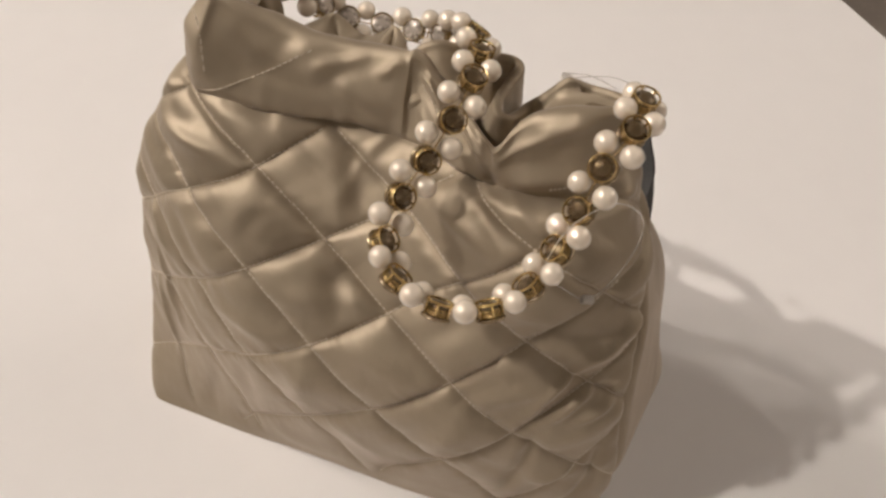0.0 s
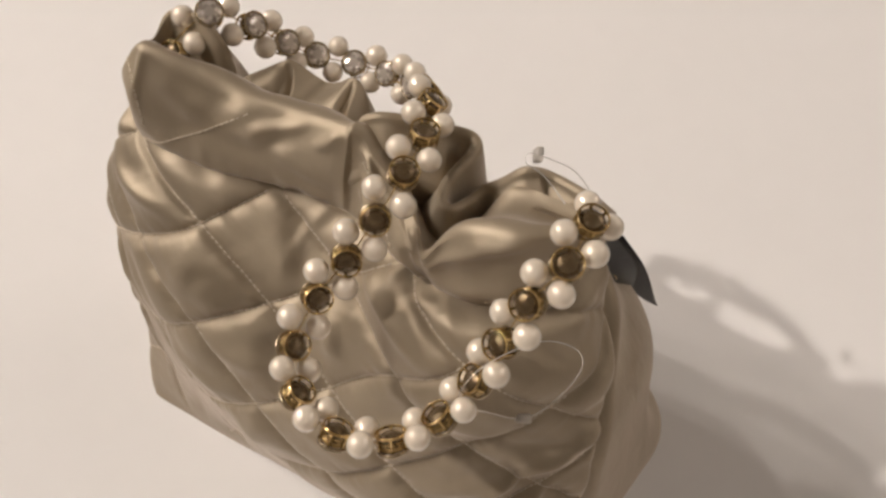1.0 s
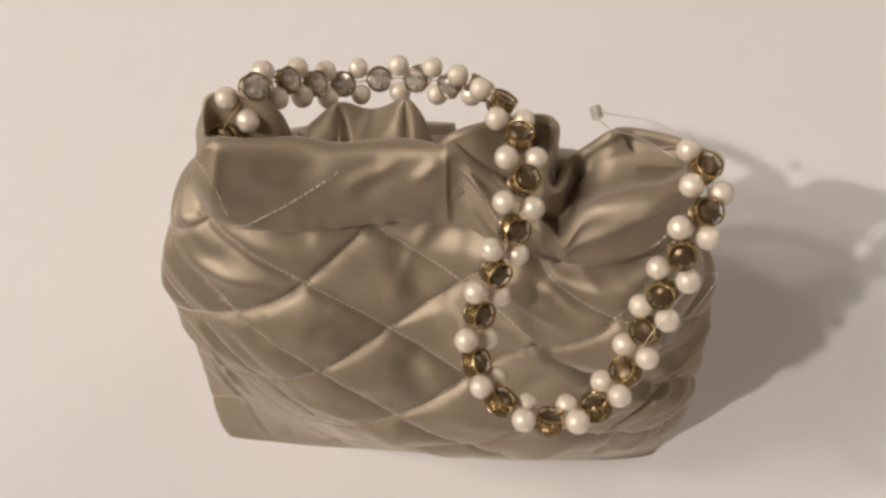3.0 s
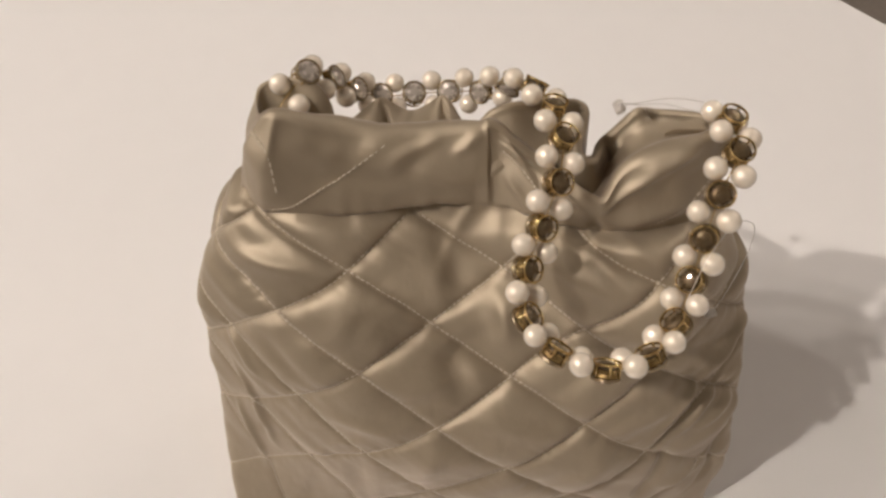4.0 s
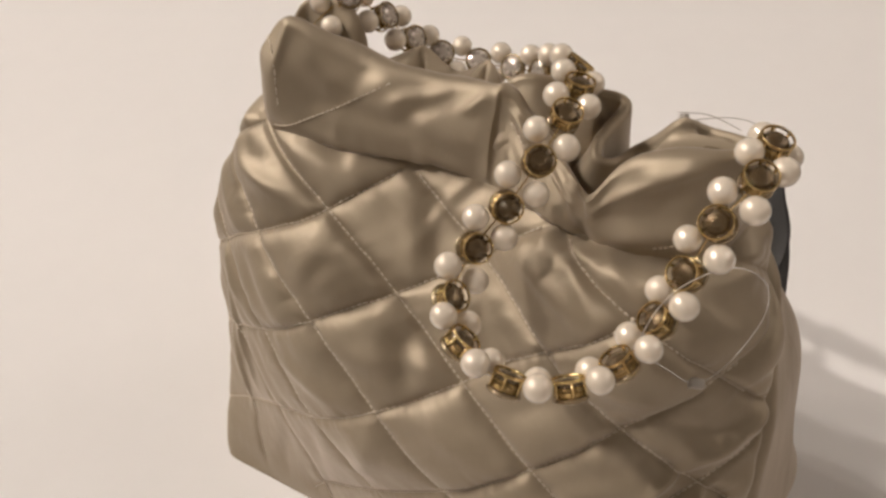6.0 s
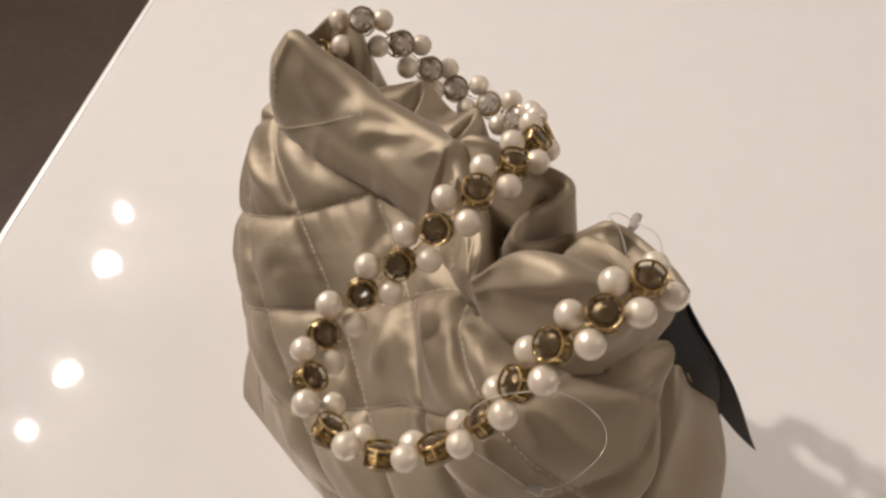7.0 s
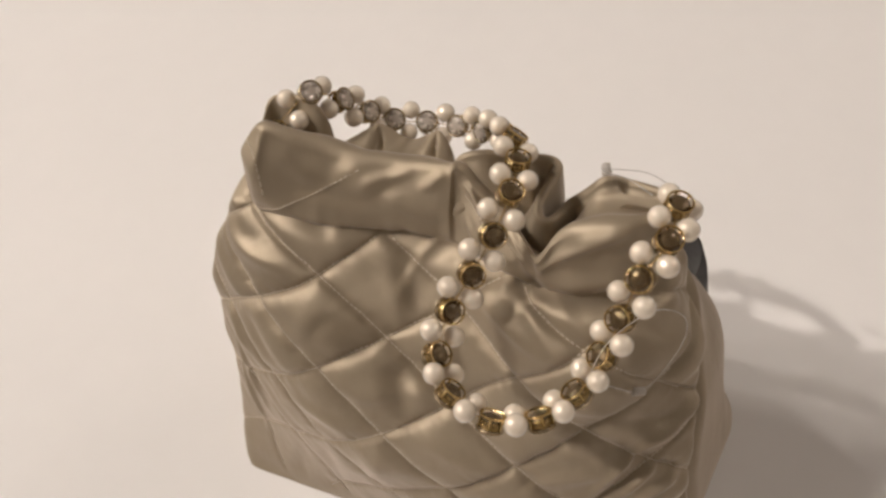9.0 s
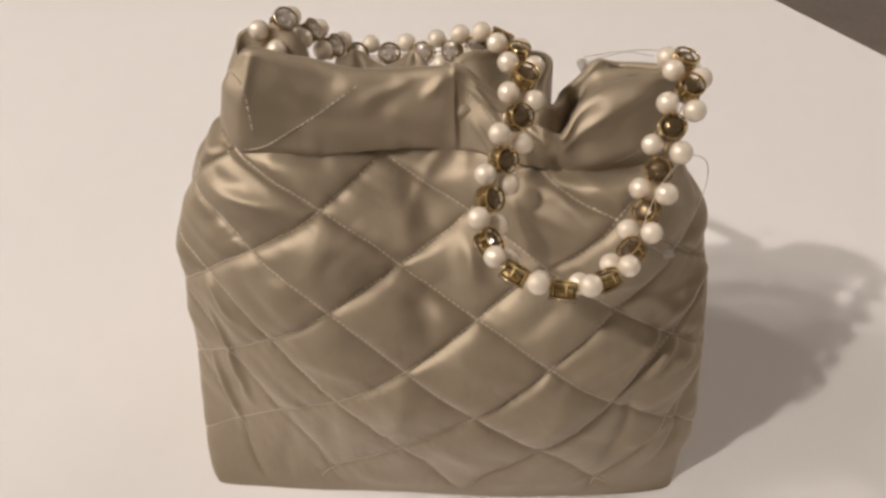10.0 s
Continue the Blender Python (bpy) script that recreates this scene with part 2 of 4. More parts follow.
def spot_or_fill_fitting(x, y, radius):
    lamp = tagged(new("ceiling_spot_or_fill"), "small round recessed ceiling spotlight, lit; most are unseen lamps added as fill", "spotlight", "ceiling spotlights")
    lamp.matrix_basis = pose(x, y, CEILING)
    ring = lathe([(radius + 0.002, 0.02), (radius + 0.002, -0.008), (radius + 0.006, -0.011), (radius + 0.016, -0.008), (radius + 0.019, 0.0)], 40)
    part("trim_ring", ring, METAL, lamp, "brushed metal ring")
    part("lens", lathe([(0, -0.002), (radius, -0.002), (radius, 0.004), (0, 0.004)], 40), GLOW, lamp, "glowing lens")
    return lamp


# the added fill lamps get the same fitting as the spots
for x, y, watts, radius in SPOTS_AND_FILLS:
    spot_or_fill_fitting(x, y, radius)

# ---- the handbag: body ----
bag = tagged(new("handbag"), "champagne satin quilted handbag with gathered collar and pearl strap", "handbag")

# level sections of the body: height; x, y of the left front edge; x of the left side; x, y of the right front edge; x of the right side; front; back
SECTIONS = np.array([
    (0.000, -0.0965, -0.0035, -0.0970, 0.1040, 0.0020, 0.1110, -0.0050, 0.093),
    (0.006, -0.0985, 0.0000, -0.0995, 0.1050, 0.0050, 0.1125, -0.0055, 0.095),
    (0.022, -0.0995, 0.0095, -0.0985, 0.1050, 0.0080, 0.1140, -0.0065, 0.097),
    (0.038, -0.0990, 0.0175, -0.0985, 0.1072, 0.0100, 0.1167, -0.0080, 0.099),
    (0.064, -0.0965, 0.0230, -0.0965, 0.1047, 0.0130, 0.1117, -0.0100, 0.102),
    (0.085, -0.0955, 0.0270, -0.0950, 0.1027, 0.0180, 0.1067, -0.0085, 0.105),
    (0.106, -0.0940, 0.0310, -0.0940, 0.0997, 0.0260, 0.1022, 0.0025, 0.106),
    (0.122, -0.0920, 0.0360, -0.0930, 0.0937, 0.0340, 0.0967, 0.0145, 0.106),
    (0.138, -0.0850, 0.0405, -0.0860, 0.0877, 0.0400, 0.0897, 0.0240, 0.103),
    (0.150, -0.0790, 0.0415, -0.0795, 0.0795, 0.0430, 0.0815, 0.0310, 0.098),
    (0.160, -0.0735, 0.0430, -0.0740, 0.0755, 0.0460, 0.0780, 0.0365, 0.091),
])
BACK_DROP = 0.028
NU, NV = 900, 260
dense = spline(SECTIONS, 40)
front_run = np.concatenate([[0], np.cumsum(np.hypot(np.diff(dense[:, 0]), np.diff(dense[:, 7])))])
q_rows = np.linspace(0, front_run[-1], NV)
rows = np.array([[np.interp(q, front_run, dense[:, c]) for c in range(9)] for q in q_rows])
SEAM_Q = front_run[-1]


def section_loop(row, count):
    """Points of a level section, evenly spaced, from the middle of the back round the left, the front and the right."""
    z, xe, ye, xs, xf, yr, xt, yf, yb = row
    mid, mx = 0.062, 0.005
    a = np.linspace(math.pi / 2, math.pi, 300)
    q = 2 / 2.6
    left = np.stack([mx + (xs - mx) * np.abs(np.cos(a)) ** q, mid + (yb - mid) * np.sin(a) ** q], 1)
    right = np.stack([mx + (xt - mx) * np.abs(np.cos(a[::-1])) ** q, mid + (yb - mid) * np.sin(a[::-1]) ** q], 1)
    x = np.linspace(xe, xf, 600)
    u = (x - mx) / np.where(x < mx, xe - mx, xf - mx)
    y = yf + np.where(x < mx, (ye - yf) * u ** 2.3, (yr - yf) * u ** 3.6)
    pts = np.vstack([left, np.stack([x, y], 1), right[:-1]])
    # even spacing, with the corners rounded
    def even(p, n):
        p = np.vstack([p, p[:1]])
        run = np.concatenate([[0], np.cumsum(np.linalg.norm(np.diff(p, axis=0), axis=1) + 1e-12)])
        at = np.arange(n) / n * run[-1]
        return np.stack([np.interp(at, run, p[:, 0]), np.interp(at, run, p[:, 1])], 1), at, run[-1]
    pts, at, whole = even(pts, 1600)
    step = whole / 1600
    w = np.exp(-0.5 * (np.fft.fftfreq(1600) * 1600 * step / 0.0032) ** 2)
    w /= w.sum()
    pts = np.real(np.fft.ifft(np.fft.fft(pts, axis=0) * np.fft.fft(w)[:, None], axis=0))
    pts, at, whole = even(pts, count)
    px, py = pts[:, 0], pts[:, 1]
    drop = BACK_DROP * smoothstep(0.35, 1.0, (py - yf) / (yb - yf)) * (z / 0.16) ** 2
    return np.stack([px, py, z - drop], 1), at - whole / 2


body = np.zeros((NV, NU, 3))
P = np.zeros((NV, NU))
for i, row in enumerate(rows):
    body[i], P[i] = section_loop(row, NU)
Q = np.repeat(q_rows[:, None], NU, 1)


def grid_normals(g):
    du = np.roll(g, -1, 1) - np.roll(g, 1, 1)
    dv = np.gradient(g, axis=0)
    n = np.cross(du, dv)
    return n / (np.linalg.norm(n, axis=2)[..., None] + 1e-12)


normal = grid_normals(body)
# hollows and swellings of the stuffed body: arc, run, reach, height
SWELLS = [(-0.04, 0.13, 0.03, 0.0046), (0.0, 0.17, 0.03, -0.0091), (0.06, 0.15, 0.03, 0.0118), (0.08, 0.09, 0.03, -0.003), (-0.06, 0.13, 0.03, 0.005), (0.058, 0.145, 0.022, 0.0030), (0.012, 0.135, 0.020, -0.0026)]
swell = sum(high * np.exp(-((P - p0) ** 2 + (Q - q0) ** 2) / reach ** 2) for p0, q0, reach, high in SWELLS) * smoothstep(0.0, 0.03, Q)
body = body + normal * swell[..., None]
normal = grid_normals(body)
top_shape = body[-1].copy()
# the quilting: two families of slanting stitch lines


def quilt_phase(p, q):
    """Whole numbers on the falling and on the rising stitch lines."""
    p, q = np.asarray(p) / 0.1, (np.asarray(q) - 0.1) / 0.1
    terms = [p ** a * q ** (n - a) for n in range(5) for a in range(n, -1, -1)]
    return sum(a * b for a, b in zip(FALL, terms)), sum(a * b for a, b in zip(RISE, terms))


FALL = (0.379, 1.908, 2.062, -0.111, 0.163, 0.71, 0.197, 0.47, 0.004, 0.252, -0.062, -0.125, -0.005, -0.059, -0.011)
RISE = (-0.796, 1.998, -2.769, 0.24, 0.274, -0.442, 0.093, -0.097, -0.135, 0.776, -0.09, -0.031, 0.055, -0.03, 0.042)
fa, fb = quilt_phase(P, Q)
sa, sb = np.abs(np.sin(math.pi * fa)), np.abs(np.sin(math.pi * fb))
LEFT_SEAM, RIGHT_SEAM = -0.118, 0.104  # where the quilted front panel ends, along the section
front_mask = smoothstep(LEFT_SEAM - 0.004, LEFT_SEAM + 0.006, P) * (1 - smoothstep(RIGHT_SEAM - 0.008, RIGHT_SEAM + 0.002, P))
da, db = sa / math.pi * 0.034, sb / math.pi * 0.034  # metres from the nearest lines
puff = 0.60 * (1 - np.exp(-da / 0.0017)) * (1 - np.exp(-db / 0.0017)) + 0.40 * (sa * sb) ** 0.7
front_mask = front_mask * (0.42 + 0.58 * smoothstep(-0.098, -0.055, P))
low = smoothstep(0.004, 0.018, Q) * (0.72 + 0.28 * smoothstep(0.03, 0.09, Q))
# every diamond is filled and tilted a little differently
cells = np.random.RandomState(4).uniform(-1, 1, (40, 40, 4))
ca, cb = np.floor(fa).astype(int) % 40, np.floor(fb).astype(int) % 40
la, lb = fa - np.floor(fa) - 0.5, fb - np.floor(fb) - 0.5
fill = cells[ca, cb]
soft_cell = np.clip(sa * sb, 0, 1)
move = 0.0040 * ((0.8 + 0.3 * fill[..., 0]) * puff - 0.45) * front_mask * low
move += 0.0030 * soft_cell * (fill[..., 1] * la + fill[..., 2] * lb) * front_mask * low
# a soft fold across every diamond
turn_c = fill[..., 3] * math.pi
across_c = la * np.cos(turn_c) + lb * np.sin(turn_c) - 0.12 * fill[..., 0]
move += 0.0015 * soft_cell * np.exp(-(across_c / 0.15) ** 2) * np.sign(fill[..., 1]) * front_mask * low
# uneven puckers along the stitches
flat = body.reshape(-1, 3)
fa_flat, fb_flat = fa.reshape(-1), fb.reshape(-1)
pa = np.array([noise.noise(Vector((b * 17, round(a) * 7.3, 0.5))) for a, b in zip(fa_flat, fb_flat)]).reshape(NV, NU)
pb = np.array([noise.noise(Vector((a * 17, round(b) * 5.9, 8.5))) for a, b in zip(fa_flat, fb_flat)]).reshape(NV, NU)
pa_long = np.array([noise.noise(Vector((b * 6, round(a) * 3.1, 4.5))) for a, b in zip(fa_flat, fb_flat)]).reshape(NV, NU)
pb_long = np.array([noise.noise(Vector((a * 6, round(b) * 2.7, 11.5))) for a, b in zip(fa_flat, fb_flat)]).reshape(NV, NU)
wrinkle = 0.0011 * (pa_long * np.exp(-da / 0.0050) * (1 - np.exp(-da / 0.0012)) + pb_long * np.exp(-db / 0.0050) * (1 - np.exp(-db / 0.0012)))
move += front_mask * low * wrinkle
move += 0.0007 * front_mask ** 2 * low * (pa * np.exp(-da / 0.0022) * (1 - np.exp(-da / 0.0006)) + pb * np.exp(-db / 0.0022) * (1 - np.exp(-db / 0.0006)))
# slack folds and dents all over
dents = np.array([noise.noise(Vector((x * 24, y * 24, z * 24))) for x, y, z in flat]).reshape(NV, NU)
fine = np.array([noise.noise(Vector((x * 75 + 7, y * 75, z * 75))) for x, y, z in flat]).reshape(NV, NU)
move += 0.0007 * dents + 0.0002 * fine
# creases of the cloth: arc and run of both ends, width, height
FOLDS = [
    (0.0596, 0.0862, 0.0798, 0.1123, 0.0016, 0.0019), (0.0687, 0.0849, 0.0881, 0.1016, 0.0016, 0.0020), (0.0784, 0.0835, 0.0972, 0.0935, 0.0016, 0.0019),
    (0.0555, 0.0347, 0.0677, 0.0829, 0.0022, -0.0022), (0.0835, 0.0261, 0.0929, 0.0695, 0.0020, -0.0024), (0.0649, 0.0468, 0.0842, 0.0555, 0.0030, 0.0022),
    (0.0780, 0.1096, 0.1049, 0.1243, 0.0020, 0.0022), (-0.0913, 0.1002, -0.0872, 0.0555, 0.0014, 0.0020), (-0.1018, 0.0715, -0.0929, 0.0354, 0.0014, 0.0020),
    (-0.0865, 0.1176, -0.0790, 0.1009, 0.0016, 0.0016), (-0.0038, 0.1276, -0.0068, 0.1089, 0.0035, -0.0026), (0.0151, 0.1450, 0.0130, 0.1263, 0.0030, 0.0022),
    (-0.0055, 0.1650, -0.0025, 0.1430, 0.0045, -0.0024), (-0.0834, 0.1470, -0.0454, 0.1550, 0.0040, 0.0024), (-0.0740, 0.0795, -0.0617, 0.0615, 0.0030, 0.0016),
    (-0.0336, 0.1330, -0.0243, 0.1270, 0.0040, 0.0018),
]
for p0, q0, p1, q1, wide, high in FOLDS:
    dp, dq = p1 - p0, q1 - q0
    size = math.hypot(dp, dq)
    t = ((P - p0) * dp + (Q - q0) * dq) / size ** 2
    d = ((P - p0) * dq - (Q - q0) * dp) / size + 0.0012 * fine
    move += 0.9 * high * np.exp(-(d / (1.4 * wide)) ** 2) * smoothstep(-0.15, 0.35, t) * (1 - smoothstep(0.65, 1.15, t))
# gathers that hang from the collar seam: arc, lean, reach, height
GATHERS = [(-0.070, -0.3, 0.010, 0.0010), (-0.052, 0.2, 0.008, 0.0008), (-0.030, -0.1, 0.009, 0.0008), (-0.012, 0.1, 0.008, 0.0008), (0.004, -0.5, 0.024, 0.0018), (0.012, 0.2, 0.014, 0.0013), (0.022, -0.2, 0.018, 0.0014), (0.031, 0.3, 0.014, 0.0014), (0.038, 0.6, 0.022, 0.0018), (0.047, 0.9, 0.020, 0.0016), (0.058, 0.5, 0.012, 0.0012), (0.070, 0.3, 0.012, 0.0010)]
for p0, lean, reach, high in GATHERS:
    below = np.clip(SEAM_Q - Q, 0, None)
    d = P - p0 - lean * below
    move += 0.45 * high * np.exp(-(d / 0.0026) ** 2) * (1 - smoothstep(0.4 * reach, 1.3 * reach, below))
move += 0.0007 * fine * np.exp(-(SEAM_Q - Q) / 0.006)
# the tuck under the collar seam, and the crease of the right front seam
move -= (0.0036 + 0.0032 * smoothstep(0.028, 0.04, P) * (1 - smoothstep(0.075, 0.09, P))) * np.exp(-((Q - SEAM_Q) / 0.0045) ** 2)
move -= 0.0046 * np.exp(-((P - RIGHT_SEAM) / 0.0026) ** 2) * smoothstep(0.01, 0.03, Q)
move -= 0.014 * smoothstep(0.142, 0.170, P) * (1 - smoothstep(0.20, 0.24, P)) * smoothstep(0.04, 0.08, Q)
gusset = smoothstep(RIGHT_SEAM, RIGHT_SEAM + 0.02, P) * (1 - smoothstep(0.16, 0.18, P))
move -= 0.004 * gusset * smoothstep(0.11, 0.16, Q)
body = body + normal * move[..., None]
body[..., 2] = np.maximum(body[..., 2], 0.0004)


# the cloth turns in under the collar
to_axis = np.array([0.003, 0.064]) - body[-1, :, :2]
to_axis /= np.linalg.norm(to_axis, axis=1)[:, None]
tuck = body[-1].copy()
tuck[:, :2] += 0.012 * to_axis
tuck[:, 2] -= 0.001
body = np.concatenate([body, tuck[None]])


def column(p):
    """The column at arc position p on a middle row."""
    return int(np.searchsorted(P[NV // 2], p))


def panel(name, c0, c1, label=""):
    cols = [c % NU for c in range(c0, c1 + 1)]
    verts = body[:, cols].reshape(-1, 3)
    w = len(cols)
    faces = [(i * w + j, i * w + j + 1, (i + 1) * w + j + 1, (i + 1) * w + j) for i in range(len(body) - 1) for j in range(w - 1)]
    return mesh_part(name, verts, faces, SATIN, bag, label)


cl, cr, cbr, cbl = column(LEFT_SEAM), column(RIGHT_SEAM), column(0.178), column(-0.178)
panel("front_panel", cl, cr, "diamond-quilted satin front panel")
panel("side_gusset", cr, cbr, "plain satin side gusset")
panel("side_gusset", cbl, cl, "plain satin side gusset")
panel("back_panel", cbr, cbl + NU, "satin back panel")
base = section_loop(rows[0], 160)[0]
base[:, :2] = [0.002, 0.039] + (base[:, :2] - [0.002, 0.039]) * 0.97
base[:, 2] = 0.0006
mesh_part("base_panel", list(base) + [(x, y, 0.003) for x, y, z in base], [tuple(range(160)), tuple(range(319, 159, -1))] + [(k, (k + 1) % 160, 160 + (k + 1) % 160, 160 + k) for k in range(160)], SATIN, bag, smooth=False)


def on_body(p, q, lift=0.0):
    """The place on the displaced body at arc position p and run q."""
    i = min(max(q / SEAM_Q * (NV - 1), 0), NV - 1.001)
    i0 = int(i)
    j = np.interp(p, P[i0], np.arange(NU))
    j0 = int(j)
    u, v = j - j0, i - i0
    a, b, c, d = body[i0, j0], body[i0, (j0 + 1) % NU], body[i0 + 1, j0], body[i0 + 1, (j0 + 1) % NU]
    return (a * (1 - u) + b * u) * (1 - v) + (c * (1 - u) + d * u) * v + normal[i0, j0] * lift


def stitches(points, name="stitch_line", length=0.66, radius=0.00027):
    """A row of thread dashes along points; every pair of points is one stitch."""
    verts, faces = [], []
    for a, b in zip(points[:-1], points[1:]):
        b = a + (b - a) * length
        if np.linalg.norm(b - a) < 1e-5:
            continue
        v, f = tube([a, a + (b - a) * 0.5, b], radius, 5)
        k = len(verts)
        verts += v
        faces += [tuple(x + k for x in face) for face in f]
    if verts:
        mesh_part(name, verts, faces, THREAD, bag)


STEP = 0.0014
front_cols = np.where((P[NV // 2] > LEFT_SEAM) & (P[NV // 2] < RIGHT_SEAM))[0]
for phase in (fa, fb):
    for k in range(-9, 10):
        run = []
        for q in np.arange(0.012, SEAM_Q - 0.002, STEP):
            i = int(q / SEAM_Q * (NV - 1))
            f = phase[i, front_cols]
            if f[0] < k < f[-1]:
                p = float(np.interp(k, np.maximum.accumulate(f), P[i, front_cols]))
                if LEFT_SEAM + 0.003 < p < RIGHT_SEAM - 0.003:
                    run.append(on_body(p, q, 0.0002))
        if len(run) > 4:
            run = np.array(run)
            far = np.concatenate([[0], np.cumsum(np.linalg.norm(np.diff(run, axis=0), axis=1))])
            at = np.arange(0, far[-1], 0.0020)
            stitches(np.stack([np.interp(at, far, run[:, c]) for c in range(3)], 1))

# ---- the handbag: collar ----
# the rim's way along the front, from the left corner to the right one
RIM_FRONT = [
    (-0.0615, 0.0525, 0.1875), (-0.0555, 0.0500, 0.1885), (-0.0400, 0.0520, 0.1808), (-0.0280, 0.0525, 0.1782), (-0.0120, 0.0550, 0.1765),
    (0.0030, 0.0560, 0.1785), (0.0062, 0.0565, 0.1797), (0.0095, 0.0570, 0.1775), (0.0145, 0.0545, 0.1742), (0.0225, 0.0510, 0.1702), (0.0310, 0.0440, 0.1685),
    (0.0375, 0.0360, 0.1705), (0.0405, 0.0335, 0.1725), (0.0455, 0.0390, 0.1785), (0.0560, 0.0420, 0.1840), (0.0680, 0.0450, 0.1865), (0.0775, 0.0520, 0.1860),
]
# and back along the rear, with its pleats
RIM_BACK = [
    (0.0810, 0.0620, 0.1790), (0.0785, 0.0665, 0.1745), (0.0700, 0.0690, 0.1705), (0.0600, 0.0720, 0.1600), (0.0490, 0.0740, 0.1500), (0.0360, 0.0750, 0.1470),
    (0.0240, 0.0755, 0.1480), (0.0100, 0.0755, 0.1500), (0.0020, 0.0760, 0.1505), (-0.0030, 0.0775, 0.1505), (-0.0080, 0.0795, 0.1510), (-0.0160, 0.0800, 0.1515), (-0.0260, 0.0785, 0.1530), (-0.0345, 0.0740, 0.1560), (-0.0385, 0.0680, 0.1620),
    (-0.0405, 0.0640, 0.1710), (-0.0432, 0.0660, 0.1690), (-0.0445, 0.0680, 0.1760),
    (-0.0480, 0.0690, 0.1840), (-0.0540, 0.0700, 0.1860), (-0.0610, 0.0710, 0.1850), (-0.0660, 0.0690, 0.1830), (-0.0655, 0.0610, 0.1815),
]
PER = 16
rim = spline(RIM_FRONT + RIM_BACK, PER, closed=True)
NC = len(rim)
n_front = PER * len(RIM_FRONT)
x0, x1 = rim[:, 0].min(), rim[:, 0].max()
frac = (rim[:, 0] - x0) / (x1 - x0)
frac[:n_front] = np.maximum.accumulate(frac[:n_front])
frac[n_front:] = np.minimum.accumulate(frac[n_front:])
z, _, _, xl, _, _, xr, yf, yb = rows[-1]
sq = 2.8
cx, cy, ha, hb = (xl + xr) / 2, (yf + yb) / 2, (xr - xl) / 2 - 0.0035, (yb - yf) / 2 - 0.0035
frac = frac + np.where(np.arange(NC) < n_front, 0.08, 0.04) * frac * (1 - frac)
ang = np.arccos(np.clip(1 - 2 * frac, -1, 1))
side = np.where(np.arange(NC) < n_front, -1.0, 1.0)
c, s = -np.cos(ang), np.sin(ang) * side
bx = cx + ha * np.sign(c) * np.abs(c) ** (2 / sq)
by = cy + hb * np.sign(s) * np.abs(s) ** (2 / sq)
bz = z - 0.0030 - BACK_DROP * smoothstep(0.35, 1.0, (by - yf) / (yb - yf))
top_loop = top_shape[::2, :2]
for k in range(NC):
    near = top_loop[np.argmin(np.hypot(top_loop[:, 0] - bx[k], top_loop[:, 1] - by[k]))]
    away = np.array([bx[k] - cx, by[k] - cy])
    inset = 0.0022 - 0.0015 * smoothstep(-0.03, -0.06, bx[k])
    bx[k], by[k] = near - away / np.linalg.norm(away) * inset
foot = np.stack([bx, by, bz], 1)
for _ in range(6):
    foot = (np.roll(foot, 1, 0) + foot * 2 + np.roll(foot, -1, 0)) / 4
NR = 34
out = np.stack([(bx - cx) / ha ** 2, (by - cy) / hb ** 2, 0 * bx], 1)
out /= np.linalg.norm(out, axis=1)[:, None]
# fuller on the left band and on the right lobe, drawn in at the fold between them
fold = smoothstep(0.0035, 0.0065, rim[:, 0]) * (1 - smoothstep(0.038, 0.050, rim[:, 0]))
lobe = smoothstep(0.042, 0.055, rim[:, 0])
fullness = np.where(np.arange(NC) < n_front, 1.0 - 0.9 * fold - 0.5 * lobe, 0.8 - 0.5 * smoothstep(0.015, 0.03, rim[:, 0])) + 0.1 * smoothstep(-0.045, -0.061, rim[:, 0])
top = body[-2]
shoulder = np.array([top[np.argmin(((top - f) ** 2).sum(1))] for f in foot])
collar = [shoulder * 0.97 + foot * 0.03]
for k in range(NR - 1):
    t = k / (NR - 2)
    line = foot * (1 - t) + rim * t
    bulge = 0.0022 * math.sin(math.pi * t ** 0.8) ** 1.5
    g = line + out * (bulge * fullness)[:, None]
    g[:, 2] += 0.002 * math.sin(math.pi * t)
    collar.append(g)
centre = np.array([0.008, 0.066, 0.0])
inward = np.stack([(centre[0] - rim[:, 0]) * 0.10, centre[1] - rim[:, 1], 0 * rim[:, 0]], 1)
inward /= np.linalg.norm(inward, axis=1)[:, None] + 1e-9
for _ in range(8):
    inward = (np.roll(inward, 1, 0) + inward + np.roll(inward, -1, 0)) / 3
# the cloth rolls over inwards, wider along the rear right
roll = np.where(np.arange(NC) < n_front, 0.0028 + 0.0034 * smoothstep(-0.052, -0.040, rim[:, 0]) * (1 - smoothstep(-0.004, 0.003, rim[:, 0])), 0.0009 + 0.0022 * smoothstep(0.018, 0.045, rim[:, 0]) * (1 - smoothstep(0.074, 0.084, rim[:, 0])))
for _ in range(30):
    roll = (np.roll(roll, 1) + roll + np.roll(roll, -1)) / 3
for deg in range(40, 161, 15):
    g = rim + inward * (roll * (0.87 - math.cos(radians(deg))))[:, None]
    g[:, 2] += roll * (math.sin(radians(deg)) - 0.5) * 0.8 - roll * 0.5 * (deg / 150) ** 2
    collar.append(g)
collar = np.array(collar)
cn = grid_normals(collar)
flat_c = collar.reshape(-1, 3)
wr = np.array([noise.noise(Vector((x * 45, y * 45, zz * 30))) + 0.35 * noise.noise(Vector((x * 120, y * 120, zz * 25 + 4))) for x, y, zz in flat_c]).reshape(collar.shape[:2])
wave = 0.0013 * wr
